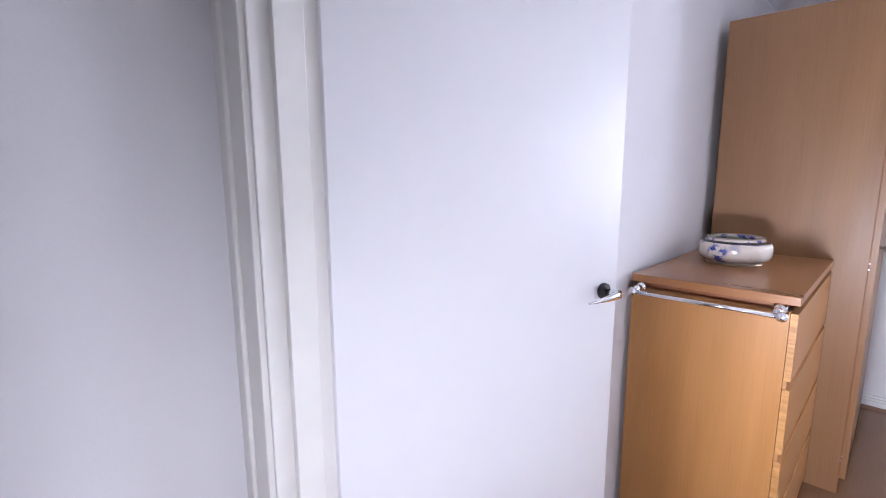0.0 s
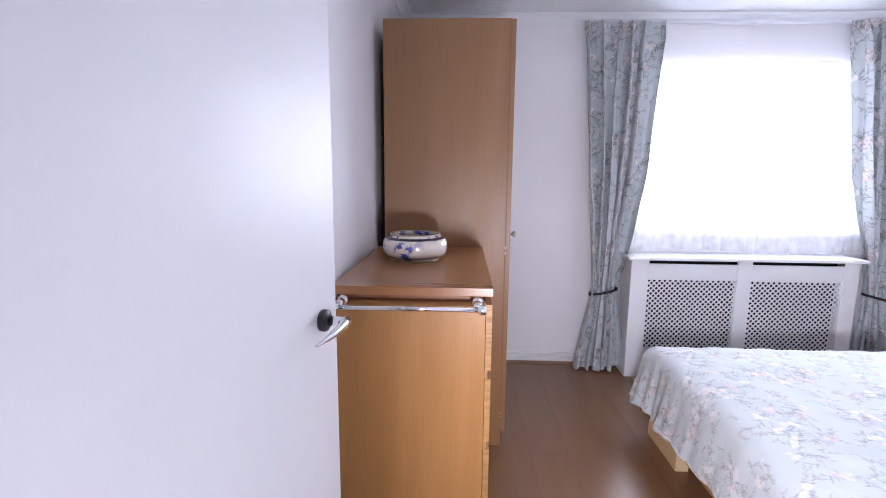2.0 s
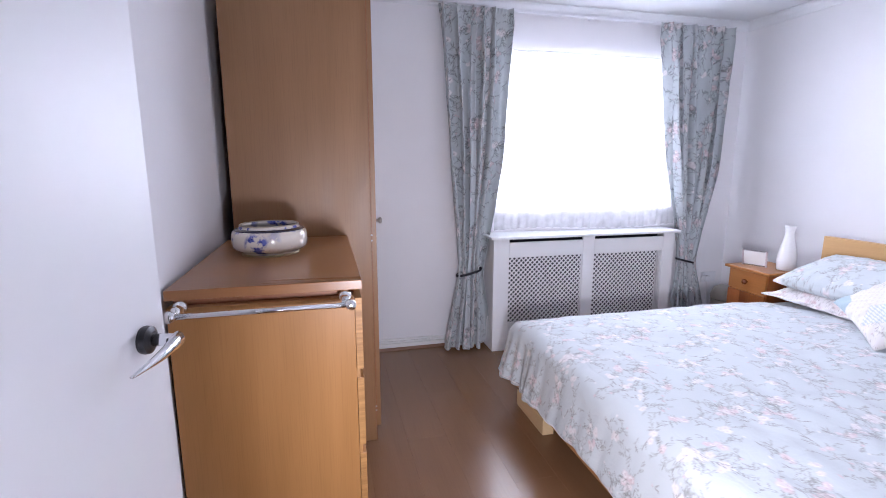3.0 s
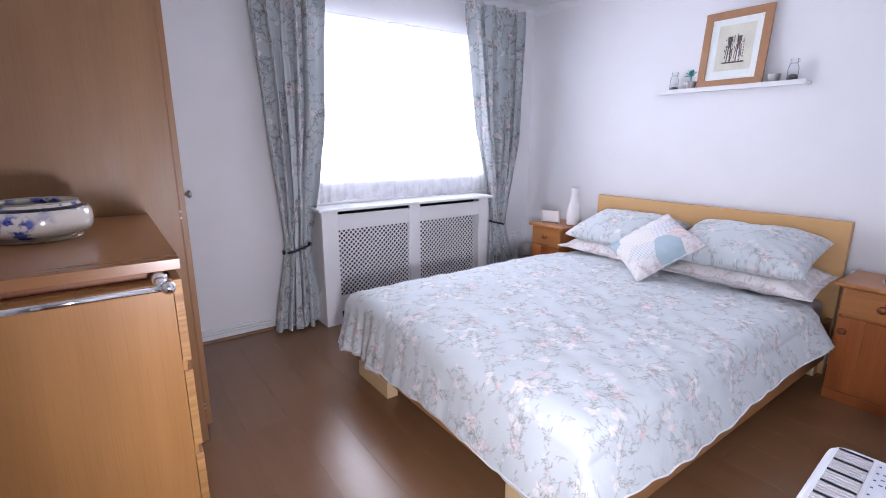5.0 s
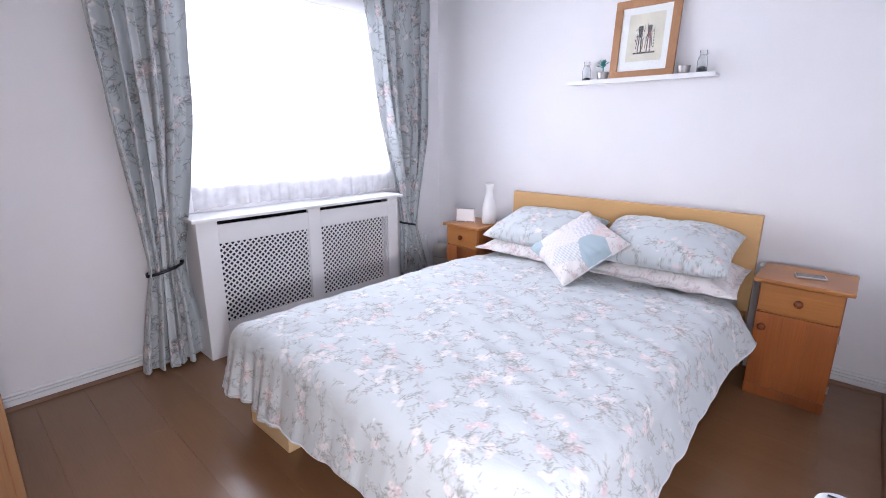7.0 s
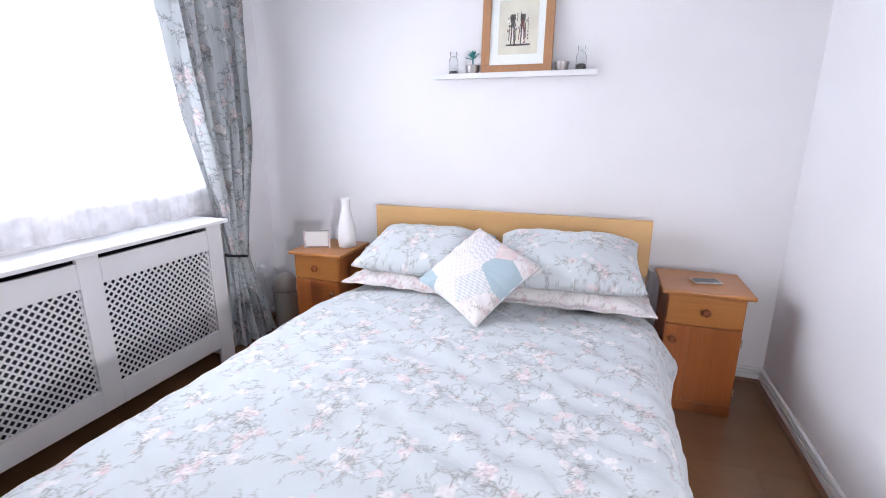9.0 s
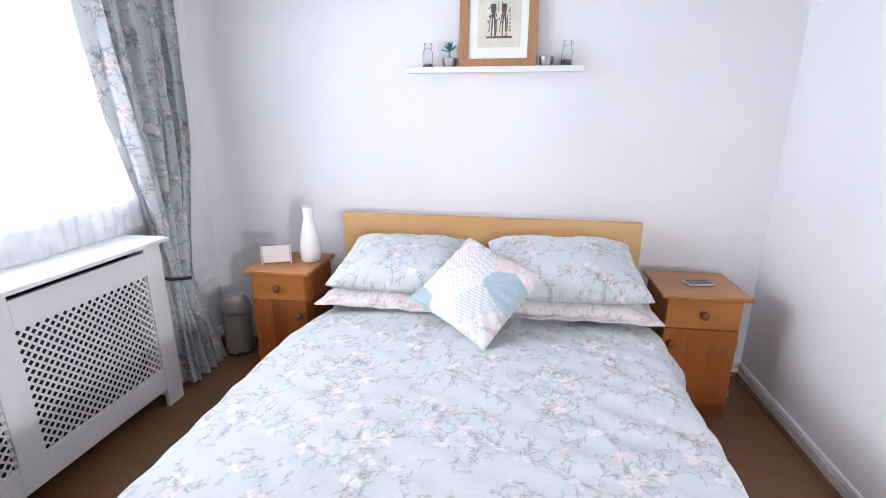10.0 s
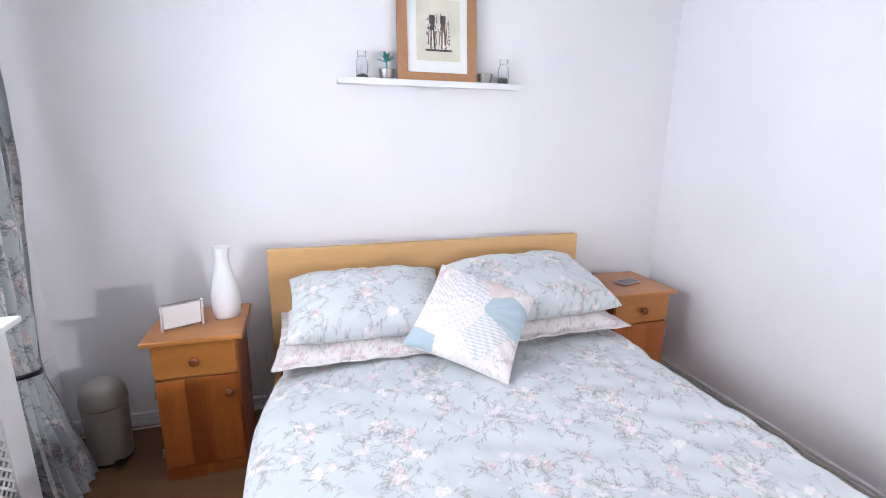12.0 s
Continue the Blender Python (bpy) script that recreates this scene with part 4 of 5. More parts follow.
def cushion_shape(width, height, thick, step, seed, flange=0.0, bow=0.06, sag=0.0):
    """Upper and lower faces of a stuffed cover, as one closed sheet."""
    nx, ny = max(12, int(width / step)), max(10, int(height / step))
    a, b = np.meshgrid(np.linspace(-1, 1, nx), np.linspace(-1, 1, ny))
    fa, fb = 1 - flange / (width / 2), 1 - flange / (height / 2)
    fill = np.clip(1 - (np.abs(a) / fa) ** 3.4, 0, 1) * np.clip(1 - (np.abs(b) / fb) ** 3.4, 0, 1)
    rise = thick / 2 * fill ** 0.5
    x = width / 2 * a * (1 - bow * (1 - b * b) * (1 - 0.3 * flange / 0.05))
    y = height / 2 * b * (1 - bow * (1 - a * a))
    wrinkle = wavy(x, y, seed, 16, 14, 45) * 0.0045 * np.clip(fill * 3, 0.25, 1) + wavy(x, y, seed + 1, 8, 5, 10) * thick * 0.045 * fill
    radial = 0.003 * np.sin(np.arctan2(a, b) * 22 + seed) * np.clip((1 - fill) * 1.6, 0, 1)
    hem = 0.0025 * np.sin(x * 42 + seed) + 0.0025 * np.sin(y * 38 + seed) if flange else 0 * a
    up = rise + wrinkle + radial + hem + 0.0025
    down = -rise * (1 - sag) + wrinkle * 0.3 + hem - 0.0025
    return a, b, x, y, up, down


def stuffed(name, label, category, group, width, height, thick, m, tile, seed, flange=0.0, edge=None, colour=None, step=0.0045, sag=0.3, repeat=0.72):
    a, b, x, y, up, down = cushion_shape(width, height, thick, step, seed, flange, sag=sag)
    ob = thing(name, m.translation, label, category, group)

    def lay(z):
        p = np.stack([x, y, z, np.ones_like(x)], -1) @ np.array(m).T
        return p[..., :3]

    def along(p, axis):
        """Length along the cloth, from its middle."""
        steps = np.sqrt(np.diff(p, axis=axis) ** 2 + np.diff(up, axis=axis) ** 2)
        length = np.concatenate([np.zeros_like(p[:1] if axis == 0 else p[:, :1]), np.cumsum(steps, axis=axis)], axis=axis)
        return length - np.take(length, [p.shape[axis] // 2], axis=axis)

    dye = colour(a, b, x, y) if colour is not None else printed(tile, along(x, 1) + seed * 0.31, along(y, 0) + seed * 0.17, repeat)
    top, bottom = lay(up), lay(down)
    sheet("front", top, dye, FLORAL, ob)
    sheet("back", bottom, dye, FLORAL, ob)
    ring = np.concatenate([top[0], top[1:, -1], top[-1, -2::-1], top[-2:0:-1, 0]])
    ring2 = np.concatenate([bottom[0], bottom[1:, -1], bottom[-1, -2::-1], bottom[-2:0:-1, 0]])
    cord = np.concatenate([dye[0], dye[1:, -1], dye[-1, -2::-1], dye[-2:0:-1, 0]])
    if edge is not None:
        cord = np.broadcast_to(np.array(edge), cord.shape)
    sheet("piping", np.stack([ring, ring2]), np.stack([cord, cord]), FLORAL, ob, "sewn edge", True)
    return ob


def tilted(x, y, z, lean, turn=0.0, roll=0.0):
    return pose(x, y, z) @ pose(0, 0, 0, 0, 0, turn) @ pose(0, 0, 0, lean, 0, 0) @ pose(0, 0, 0, 0, 0, roll)


stuffed("pillow", "white and pink sprigged pillow lying under another", "pillow", "pillows on the bed", 0.77, 0.52, 0.15, tilted(2.345, -2.425, 0.546, -5, -2), PINK_PRINT, 2, 0.035, repeat=0.4)
stuffed("pillow", "white and pink sprigged pillow lying under another", "pillow", "pillows on the bed", 0.77, 0.52, 0.15, tilted(1.590, -2.425, 0.546, -5, 2), PINK_PRINT, 5, 0.035, repeat=0.4)
stuffed("pillow", "pale blue rose-print pillow leaning on the headboard", "pillow", "pillows on the bed", 0.67, 0.45, 0.185, tilted(2.345, -2.405, 0.668, -15, -2), BLUE_PRINT, 3)
stuffed("pillow", "plump pale blue rose-print pillow leaning on the headboard", "pillow", "pillows on the bed", 0.70, 0.46, 0.22, tilted(1.605, -2.405, 0.680, -15, 3), BLUE_PRINT, 7)


def patchwork(a, b, x, y):
    """Sewn hexagon patches, each of another cotton."""
    s, t = (x - y) * 0.7071, (x + y) * 0.7071
    seeds = np.array([(-0.085, 0.15), (0.05, 0.09), (0.155, 0.07), (-0.15, 0.03), (-0.055, 0.0), (-0.02, -0.10), (0.125, -0.045), (-0.25, -0.03), (0.0, -0.23), (-0.15, -0.10), (0.24, 0.01), (0.0, 0.26)])
    d = np.sqrt((s[..., None] - seeds[:, 0]) ** 2 + (t[..., None] - seeds[:, 1]) ** 2)
    order = np.sort(d, axis=-1)
    which = np.argmin(d, axis=-1)
    spots = printed(PINK_PRINT, x, y, 0.4)
    dots = np.where((np.sin(x * 330) * np.sin(y * 330) > 0.35)[..., None], np.array((0.52, 0.49, 0.47)), np.array((0.72, 0.69, 0.66)))
    lilac = np.where((np.sin(x * 260 + 3 * np.sin(y * 90)) * np.sin(y * 240) > 0.1)[..., None], np.array((0.54, 0.54, 0.60)), np.array((0.73, 0.71, 0.72)))
    stripe = np.where((np.sin((s * 0.62 + t * 0.78) * 480) > 0.15)[..., None], np.array((0.50, 0.54, 0.57)), np.array((0.72, 0.71, 0.70)))
    cream = np.where((np.sin(x * 200) * np.sin(y * 200) > 0.6)[..., None], np.array((0.66, 0.60, 0.55)), np.array((0.72, 0.69, 0.67)))
    pink = spots * 0.3 + 0.7 * np.array((0.74, 0.60, 0.59))
    plain_blue = np.broadcast_to(np.array((0.38, 0.48, 0.53)), spots.shape)
    kinds = [dots, lilac, pink, cream, cream, stripe, plain_blue, plain_blue, spots, cream, spots, spots]
    out = np.zeros_like(spots)
    for i, c in enumerate(kinds):
        out = np.where((which == i)[..., None], c, out)
    seam = np.clip((0.004 - (order[..., 1] - order[..., 0])) / 0.004, 0, 1)[..., None]
    return out * (1 - 0.12 * seam)


cu_top, cu_bottom = Vector((2.03, -2.345, 0.800)), Vector((1.935, -1.935, 0.515))
cu_mid = (cu_top + cu_bottom) / 2
up_way = (cu_top - cu_bottom).normalized()
side_way = Vector((-1, 0.02, 0.11))
side_way = (side_way - side_way.dot(up_way) * up_way).normalized()
out_way = side_way.cross(up_way)
half_turn = Matrix((side_way, up_way, out_way)).transposed().to_4x4()
if out_way.z < 0:
    out_way = -out_way
    half_turn = Matrix((-side_way, up_way, out_way)).transposed().to_4x4()
stuffed("cushion", "square patchwork cushion in pastel cottons against the pillows", "cushion", "", 0.415, 0.415, 0.13,
        Matrix.Translation(cu_mid) @ half_turn @ pose(0, 0, 0, 0, 0, 45), None, 11, 0.0, (0.74, 0.73, 0.71), patchwork, 0.0042)

# ---- nightstands ----
def nightstand(label, x0, x1, knob_side):
    y_front, y_back, top = -2.352, -2.715, 0.606
    ob = thing("nightstand", ((x0 + x1) / 2, -2.53, 0), label, "nightstand", "nightstands beside the bed")
    a, b, f, k = x0 + 0.028, x1 - 0.028, y_front - 0.034, y_back + 0.012
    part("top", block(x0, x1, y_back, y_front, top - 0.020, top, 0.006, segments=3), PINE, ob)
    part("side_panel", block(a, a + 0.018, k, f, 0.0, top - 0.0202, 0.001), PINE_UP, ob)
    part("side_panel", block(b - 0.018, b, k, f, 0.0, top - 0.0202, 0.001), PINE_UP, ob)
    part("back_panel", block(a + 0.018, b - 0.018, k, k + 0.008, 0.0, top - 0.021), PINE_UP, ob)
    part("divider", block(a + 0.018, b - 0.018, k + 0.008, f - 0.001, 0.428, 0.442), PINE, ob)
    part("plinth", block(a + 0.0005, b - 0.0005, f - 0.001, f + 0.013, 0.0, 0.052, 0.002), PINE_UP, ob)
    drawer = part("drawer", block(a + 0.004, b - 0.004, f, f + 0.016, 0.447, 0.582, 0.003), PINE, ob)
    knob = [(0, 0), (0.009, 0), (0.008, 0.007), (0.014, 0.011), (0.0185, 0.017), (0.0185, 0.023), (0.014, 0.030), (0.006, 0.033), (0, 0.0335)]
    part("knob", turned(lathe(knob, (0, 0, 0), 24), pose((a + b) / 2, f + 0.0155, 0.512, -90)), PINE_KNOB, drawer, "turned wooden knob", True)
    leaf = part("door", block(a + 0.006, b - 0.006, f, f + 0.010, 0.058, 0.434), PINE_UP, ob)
    cuts = [a + 0.004, a + (b - a) * 0.36, a + (b - a) * 0.655, b - 0.004]
    for i in range(3):
        gap = 0.0011 if i == 1 else 0.0001
        part("stave", block(cuts[i] + 0.0001, cuts[i + 1] - gap, f + 0.0098, f + 0.016, 0.056, 0.436, 0.0008, segments=1), PINE_STAVE, leaf)
    kx = a + 0.036 if knob_side < 0 else b - 0.036
    part("knob", turned(lathe(knob, (0, 0, 0), 24), pose(kx, f + 0.0155, 0.368, -90)), PINE_KNOB, leaf, "turned wooden knob", True)
    for z in (0.11, 0.36):
        hx = b + 0.001 if knob_side < 0 else a - 0.001
        part("hinge", lathe([(0, 0), (0.004, 0), (0.004, 0.035), (0, 0.035)], (hx, f + 0.010, z), 10), STEEL, leaf, "small metal hinge")
    return ob


nightstand("orange pine nightstand holding a vase and a photo frame", 2.845, 3.200, -1)
nightstand("orange pine nightstand with a flat dark gadget on top", 0.790, 1.168, 1)

vase = thing("vase", (2.925, -2.575, 0.606), "tall white ceramic vase on the nightstand", "vase")
part("body", lathe([(0, 0), (0.050, 0), (0.053, 0.006), (0.056, 0.05), (0.054, 0.10), (0.045, 0.15), (0.033, 0.20), (0.026, 0.235), (0.026, 0.262), (0.032, 0.290), (0.034, 0.297), (0.031, 0.297), (0.023, 0.262), (0.022, 0.235), (0.028, 0.20), (0.04, 0.15), (0.048, 0.08), (0.045, 0.02), (0, 0.01)], (2.925, -2.575, 0.6065), 48), CERAMIC, vase, smooth=True)

photo = thing("photo_frame", (3.075, -2.47, 0.606), "clear acrylic stand with a blank white card", "photo frame")
PHOTO = pose(3.075, -2.478, 0.607, 0, 0, 24) @ pose(0, 0, 0, -10)
part("card", turned(block(-0.066, 0.066, -0.0015, 0.0015, 0.010, 0.104), PHOTO), PAPER, photo, "blank white card")
part("stand", turned(block(-0.077, 0.077, -0.0055, -0.002, 0.0, 0.112, 0.001), PHOTO), ACRYLIC, photo, "clear acrylic back")
for x in (-0.0765, 0.0685):
    part("edge_clip", turned(block(x, x + 0.008, -0.0056, 0.007, 0.0, 0.112, 0.001), PHOTO), plain("pinkish_acrylic", (0.72, 0.62, 0.64), 0.25), photo, "pinkish acrylic side")
part("foot", turned(block(-0.07, 0.07, -0.045, -0.004, 0.0, 0.004, 0.001), pose(3.075, -2.478, 0.6065, 0, 0, 24)), ACRYLIC, photo)

gadget = thing("phone", (0.962, -2.522, 0.606), "flat dark grey phone lying on the nightstand", "phone")
GADGET = pose(0.965, -2.522, 0.606, 0, 0, 12)
part("case", turned(block(-0.062, 0.062, -0.036, 0.036, 0.0004, 0.010, 0.004, segments=3), GADGET), STEEL, gadget)
part("screen", turned(block(-0.055, 0.055, -0.030, 0.030, 0.0098, 0.0106, 0.0003), GADGET), plain("dull_screen", (0.09, 0.10, 0.11), 0.25), gadget, "grey glass face")

# ---- bin in the corner ----
pedal_bin = thing("pedal_bin", (3.435, -2.605, 0), "small cream pedal bin with a domed lid", "bin")
part("body", lathe([(0, 0.012), (0.076, 0.012), (0.078, 0.018), (0.084, 0.25), (0.084, 0.256), (0, 0.256)], (3.435, -2.605, 0), 40), BIN, pedal_bin, smooth=True)
part("base_ring", lathe([(0, 0), (0.079, 0), (0.080, 0.006), (0.078, 0.0115), (0, 0.0115)], (3.435, -2.605, 0), 40), BLACK, pedal_bin, "black base ring")
part("lid", lathe([(0.0, 0.259), (0.086, 0.259), (0.087, 0.268), (0.085, 0.292), (0.077, 0.324), (0.060, 0.350), (0.034, 0.364), (0, 0.368)], (3.435, -2.605, 0), 40), BIN, pedal_bin, "domed lid", True)
part("seam", lathe([(0.0, 0.2555), (0.083, 0.2555), (0.083, 0.2595), (0, 0.2595)], (3.435, -2.605, 0), 40), BLACK, pedal_bin, "dark seam under the lid")
part("pedal", block(3.365, 3.405, -2.545, -2.505, 0.014, 0.022, 0.003), BLACK, pedal_bin, "black foot pedal")

# ---- socket by the corner, cables ----
socket = thing("wall_socket", (EAST - 0.006, -2.66, 0.38), "white double wall socket with a plug", "socket")
part("plate", block(EAST - 0.010, EAST + 0.0005, -2.735, -2.589, 0.337, 0.423, 0.003), PLASTIC, socket)
for y in (-2.70, -2.624):
    part("switch", block(EAST - 0.014, EAST - 0.0095, y - 0.006, y + 0.006, 0.400, 0.412, 0.001), PLASTIC, socket)
plug = part("plug", block(EAST - 0.046, EAST - 0.0095, -2.648, -2.600, 0.352, 0.396, 0.006), PLASTIC, socket, "white plug")
part("flex", tube([(EAST - 0.03, -2.624, 0.352), (EAST - 0.034, -2.63, 0.28), (EAST - 0.030, -2.66, 0.15), (EAST - 0.04, -2.70, 0.05), (EAST - 0.10, -2.755, 0.022), (3.20, -2.757, 0.022), (2.82, -2.752, 0.04), (2.80, -2.735, 0.35)], 0.003, 8), CABLE, socket, "thin white cable")

def loose_cable(points, label):
    ob = thing("cable", points[-1], label, "cable")
    part("flex", tube(points, 0.0032, 8), CABLE, ob, smooth=True)


loose_cable([(2.838, -2.700, 0.600), (2.846, -2.660, 0.560), (2.848, -2.650, 0.46), (2.836, -2.650, 0.34), (2.828, -2.655, 0.20), (2.815, -2.670, 0.06), (2.822, -2.700, 0.004)], "thin white cable hanging beside the nightstand with the vase")

spare = thing("white_board", (1.188, -2.71, 0), "narrow white board standing between nightstand and headboard", "board")
part("panel", turned(block(-0.0085, 0.0085, -0.045, 0.045, 0.0, 0.588, 0.002), pose(1.1885, -2.725, 0.0, 0, 0, 4)), COVER, spare)

# ---- shelf over the bed ----
shelf = thing("picture_ledge", (1.98, -2.755, 1.575), "narrow white picture ledge on the wall over the bed", "shelf")
part("board", block(1.541, 2.417, SOUTH + 0.001, -2.722, 1.577, 1.591, 0.002), GLOSS, shelf)
part("lip", block(1.541, 2.417, -2.7219, -2.712, 1.574, 1.601, 0.002), GLOSS, shelf)
LEDGE = 1.5915


def jar(x, label, fill):
    ob = thing("jar", (x, -2.757, LEDGE), label, "jar", "jars on the ledge")
    at = (x, -2.757, LEDGE + 0.0004)
    part("glass", lathe([(0, 0), (0.024, 0), (0.026, 0.004), (0.026, 0.075), (0.022, 0.090), (0.017, 0.096), (0.017, 0.104), (0.0195, 0.106), (0.0195, 0.122), (0.017, 0.124), (0.0165, 0.106), (0.0145, 0.097), (0.0235, 0.074), (0.0235, 0.006), (0, 0.004)], at, 32), JAR_GLASS, ob, "clear clip-top glass", True)
    part("pebbles", lathe([(0, 0.0045), (0.0225, 0.0065), (0.0228, fill), (0.012, fill + 0.006), (0, fill + 0.003)], at, 20), SEED, ob, "grey pebbles", True)
    ring = [(x + 0.0185 * math.cos(k * math.tau / 24), -2.757 + 0.0185 * math.sin(k * math.tau / 24), LEDGE + 0.101) for k in range(24)]
    part("wire", tube(ring, 0.0012, 6, closed=True), STEEL, ob, "wire clip")
    part("clip", tube([(x - 0.020, -2.757, LEDGE + 0.101), (x - 0.027, -2.757, LEDGE + 0.112), (x - 0.022, -2.757, LEDGE + 0.124)], 0.0012, 6), STEEL, ob)
    return ob


def metal_pot(name, x, label, category):
    ob = thing(name, (x, -2.757, LEDGE), label, category)
    at = (x, -2.757, LEDGE + 0.0004)
    part("pot", lathe([(0, 0), (0.026, 0), (0.028, 0.003), (0.035, 0.050), (0.036, 0.053), (0.033, 0.053), (0.030, 0.044), (0, 0.042)], at, 36), STEEL, ob, "brushed metal pot", True)
    return ob


jar(2.306, "small clear glass jar with grey pebbles", 0.022)
jar(1.624, "small clear glass jar half full of pebbles", 0.034)
metal_pot("tealight_pot", 1.718, "small brushed metal pot on the ledge", "pot")
plant = metal_pot("potted_plant", 2.195, "small teal succulent in a metal pot", "plant")
part("soil", lathe([(0, 0.040), (0.031, 0.0445), (0.020, 0.049), (0, 0.050)], (2.195, -2.757, LEDGE), 24), SEED, plant)
rng = np.random.RandomState(4)
for k in range(11):
    a, lift = k * 2.4, 0.25 + 0.09 * k
    leaf = bmesh.new()
    L = 0.043 - 0.0010 * k
    spine = []
    for i in range(5):
        f = i / 4
        w = 0.0085 * math.sin(math.pi * min(1, 0.18 + 0.82 * f)) + 0.0006
        r, h = L * f * math.cos(lift), L * f * math.sin(lift)
        spine.append([leaf.verts.new((r, s * w, h + t_)) for s, t_ in ((-1, 0.002), (0, -0.002), (1, 0.002), (0, 0.0035))])
    for p, q in zip(spine, spine[1:]):
        for j in range(4):
            leaf.faces.new((p[j], p[(j + 1) % 4], q[(j + 1) % 4], q[j]))
    leaf.faces.new(spine[0])
    leaf.faces.new(spine[-1][::-1])
    part("leaf", turned(leaf, pose(2.195, -2.755, LEDGE + 0.082 + 0.0017 * k, 0, 0, math.degrees(a))), TEAL, plant)
part("stalk", tube([(2.195, -2.757, LEDGE + 0.044), (2.195, -2.756, LEDGE + 0.098)], 0.004, 8), TEAL, plant)

# framed print, leaning on the wall
picture = thing("framed_picture", (1.957, -2.74, LEDGE), "wood-framed print in a white mount on the ledge", "picture")
PICTURE = pose(1.957, -2.742, LEDGE + 0.0006) @ pose(0, 0, 0, 5.2)
PW, PH, PB = 0.189, 0.450, 0.046
fr = []
for y0, y1, z0, z1 in ((-PW, PW, 0, PB), (-PW, PW, PH - PB, PH), (-PW, -PW + PB, PB, PH - PB), (PW - PB, PW, PB, PH - PB)):
    part("frame_bar", turned(block(y0 + 0.0002, y1 - 0.0002, -0.010, 0.010, z0 + 0.0002, z1 - 0.0002, 0.002), PICTURE), FRAME_WOOD, picture, "flat brown wooden moulding")
part("mount", turned(block(-PW + PB - 0.004, PW - PB + 0.004, -0.004, 0.002, PB - 0.004, PH - PB + 0.004), PICTURE), PAPER, picture, "white mount")
printed_sheet = part("papyrus", turned(block(-0.108, 0.100, 0.002, 0.0032, 0.098, PH - 0.085), PICTURE), PAPYRUS, picture, "cream papyrus sheet")


def mark(x0, x1, z0, z1, material, lean=0.0):
    quad = [(x0, z0), (x1, z0), (x1 + lean, z1), (x0 + lean, z1)]
    part("ink_mark", turned(prism(quad, "y", 0.0033, 0.0036 + 0.00001 * (len(printed_sheet.children) % 60)), PICTURE), material, printed_sheet)


# two tall plain shapes on a base line, and a column of small signs
mark(-0.068, 0.058, 0.140, 0.149, INK)
for cx, tone, k in ((0.026, INK, 1), (-0.026, INK_RED, -1)):
    mark(cx - 0.010, cx + 0.010, 0.232, 0.262, tone)
    mark(cx - 0.013, cx + 0.013, 0.262, 0.296, INK)
    mark(cx - 0.016, cx - 0.008, 0.150, 0.232, tone, 0.004)
    mark(cx + 0.004, cx + 0.010, 0.150, 0.236, INK, -0.003)
    mark(cx - 0.022, cx - 0.018, 0.176, 0.250, INK, 0.006)
    mark(cx + 0.017, cx + 0.021, 0.168, 0.246, tone, -0.006)
    mark(cx - 0.004, cx + 0.000, 0.158, 0.226, PAPER)
for k in range(7):
    mark(-0.059 + 0.0006 * k, -0.052, 0.170 + 0.017 * k, 0.179 + 0.017 * k, INK)
    mark(0.000, 0.006, 0.262 + 0.006 * k, 0.265 + 0.006 * k, INK)
rng = np.random.RandomState(12)
for k in range(46):
    mx, mz = rng.uniform(-0.060, 0.050), rng.uniform(0.152, 0.292)
    mw, mh = rng.uniform(0.002, 0.007), rng.uniform(0.003, 0.016)
    mark(mx, mx + mw, mz, mz + mh, (INK, INK, INK_RED, PAPER)[k % 4], rng.uniform(-0.006, 0.006))
glazing = part("glazing", turned(block(-PW + PB - 0.001, PW - PB + 0.001, 0.0060, 0.0072, PB - 0.001, PH - PB + 0.001), PICTURE), GLASS, picture)
glazing.visible_shadow = False

# ---- portable air unit by the wall ----
UNIT = pose(0.705, -0.770, 0, 0, 0, 3)
UX, UY, UT = 0.088, 0.250, 0.50
unit = thing("portable_air_unit", (0.705, -0.770, 0), "white portable air unit with a slotted grille and buttons", "air unit")


def rounded(half_x, half_y, r, n=8):
    pts = []
    for cx, cy, a0 in ((half_x - r, half_y - r, 0), (-half_x + r, half_y - r, 90), (-half_x + r, -half_y + r, 180), (half_x - r, -half_y + r, 270)):
        pts += [(cx + r * math.cos(radians(a0 + 90 * k / n)), cy + r * math.sin(radians(a0 + 90 * k / n))) for k in range(n + 1)]
    return pts


shell = bmesh.new()
layers = []
for z, grow in ((0.03, -0.006), (0.036, 0.0), (UT - 0.022, 0.0), (UT - 0.010, -0.004), (UT - 0.003, -0.012), (UT, -0.022)):
    layers.append([shell.verts.new((p[0], p[1], z)) for p in rounded(UX + grow, UY + grow, 0.045 + grow)])
for a, b in zip(layers, layers[1:]):
    n = len(a)
    for i in range(n):
        shell.faces.new((a[i], a[(i + 1) % n], b[(i + 1) % n], b[i]))
shell.faces.new(layers[0][::-1])
shell.faces.new(layers[-1])
part("housing", turned(shell, UNIT), PLASTIC, unit)
part("base", turned(prism(rounded(UX - 0.012, UY - 0.012, 0.03), "z", 0.0, 0.031), UNIT), PLASTIC_GREY, unit)
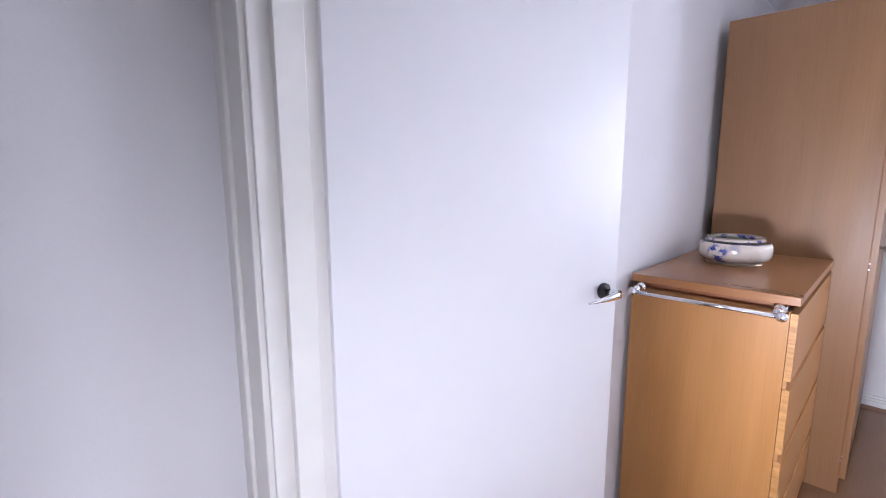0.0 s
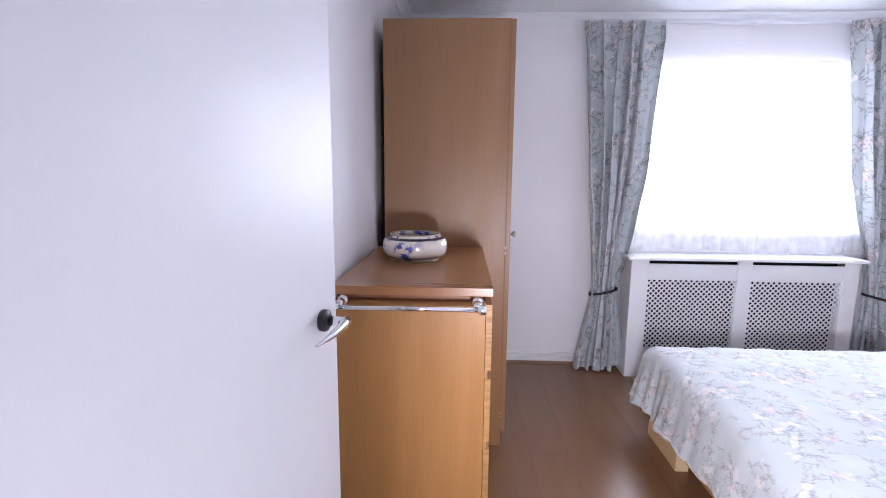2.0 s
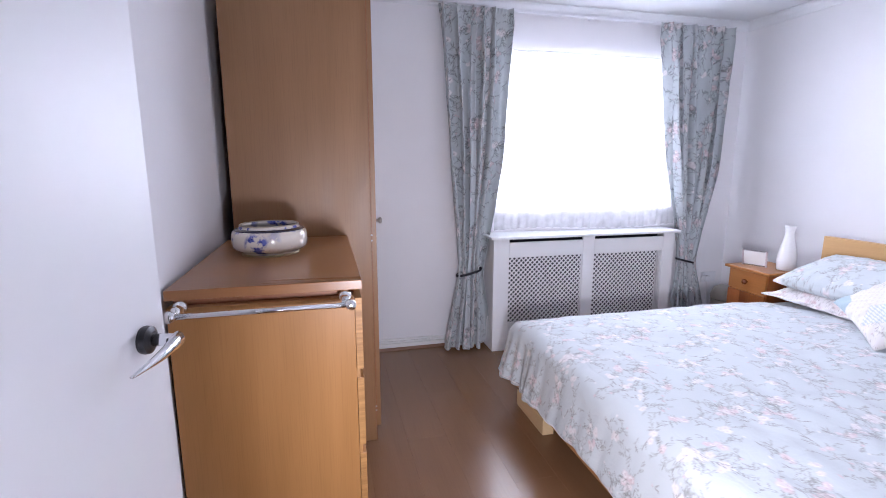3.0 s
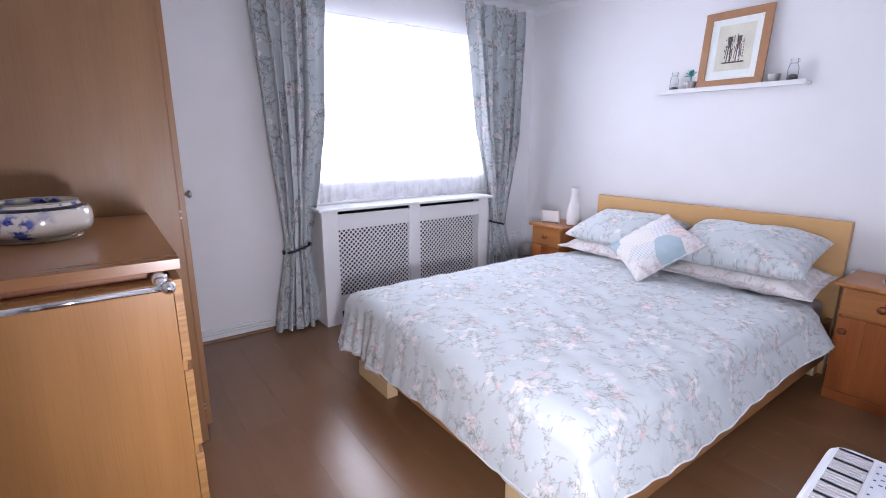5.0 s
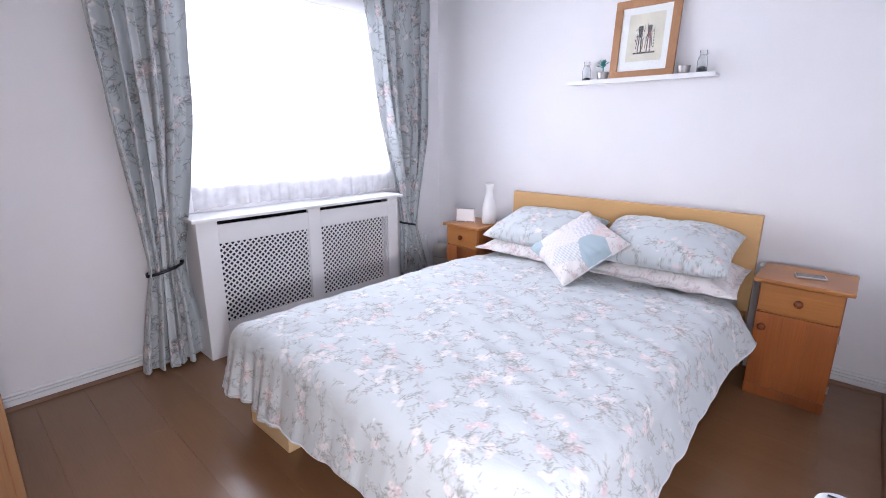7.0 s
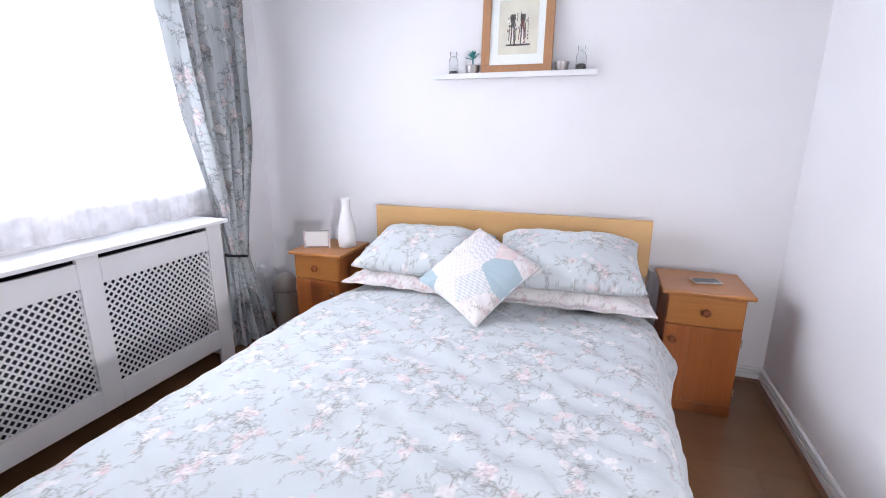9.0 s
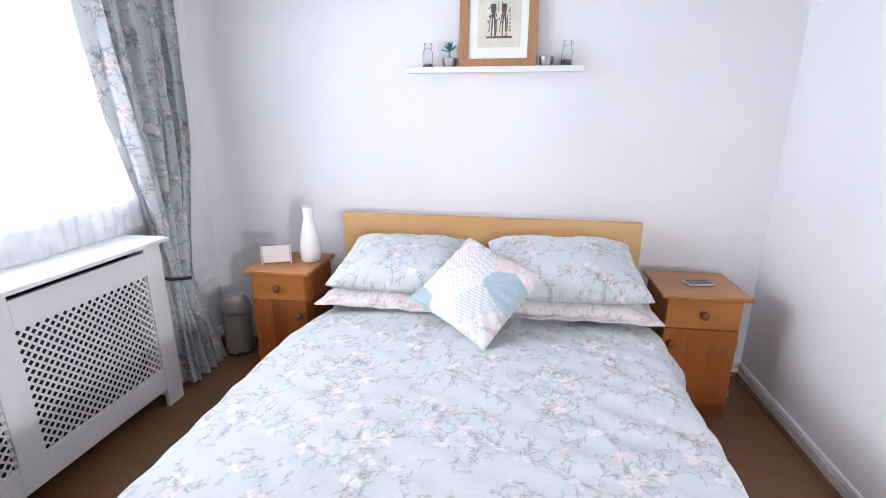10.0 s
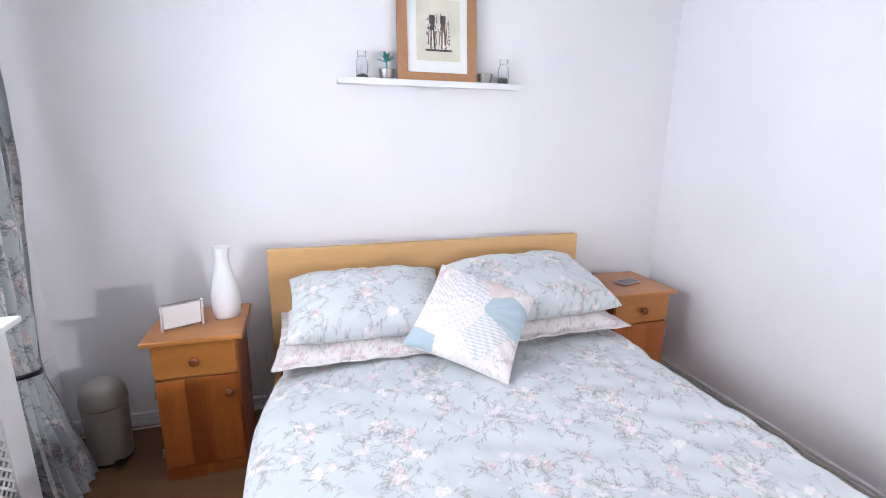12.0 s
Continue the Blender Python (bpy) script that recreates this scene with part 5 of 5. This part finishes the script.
part("grille_tray", turned(block(-0.002, 0.066, -0.215, 0.185, UT + 0.0003, UT + 0.0015), UNIT), PLASTIC_GREY, unit, "grey grille bed")
for k in range(34):
    y = -0.212 + k * 0.0117
    part("grille_bar", turned(block(-0.001, 0.065, y, y + (0.0066 if k % 5 else 0.0028), UT + 0.0016, UT + 0.006, 0.0008, segments=1), UNIT), GRILLE if k % 5 else BLACK, unit)
part("control_panel", turned(block(-0.070, -0.010, -0.215, 0.19, UT + 0.0003, UT + 0.003, 0.001), UNIT), plain("panel_plastic", (0.66, 0.68, 0.74), 0.35), unit, "pale control panel")
for k in range(3):
    knob = lathe([(0, 0), (0.010, 0), (0.010, 0.003), (0.007, 0.005), (0, 0.005)], (0, 0, 0), 20, squash=0.62)
    part("button", turned(knob, UNIT @ pose(-0.046, -0.165 + 0.026 * k, UT + 0.0028)), NAVY, unit, "dark oval button", True)
for k in range(7):
    part("label_bar", turned(block(-0.019, -0.014, -0.20 + 0.035 * k, -0.194 + 0.035 * k, UT + 0.003, UT + 0.0034), UNIT), NAVY, unit)
for k in range(3):
    part("label_bar", turned(block(-0.032, -0.025, -0.168 + 0.026 * k, -0.163 + 0.026 * k, UT + 0.003, UT + 0.0034), UNIT), NAVY, unit)

# ---- laminate boards ----
BOARD_W, JOINT = 0.1915, -0.290
board_meshes = {}


def board_mesh(length):
    key = round(length, 3)
    if key not in board_meshes:
        bm = block(0, key, 0, BOARD_W - 0.0002, -0.012, 0.0, 0.0004, segments=1)
        bmesh.ops.recalc_face_normals(bm, faces=bm.faces)
        mesh = bpy.data.meshes.new("board")
        bm.to_mesh(mesh)
        bm.free()
        mesh.materials.append(LAMINATE)
        board_meshes[key] = mesh
    return board_meshes[key]


row = 0
y = JOINT - 14 * BOARD_W
while y < 1.1:
    x0, x1 = (-1.2 if y > -1.2 else HALL_FACE), EAST
    x = x0 - (row * 0.437) % 1.285
    while x < x1:
        a, b = max(x, x0), min(x + 1.285, x1)
        if b - a > 0.02:
            board = new("board", board_mesh(b - a - 0.0003))
            board.location = (a, y, 0)
            place_under(board, floor)
        x += 1.285
    y += BOARD_W
    row += 1
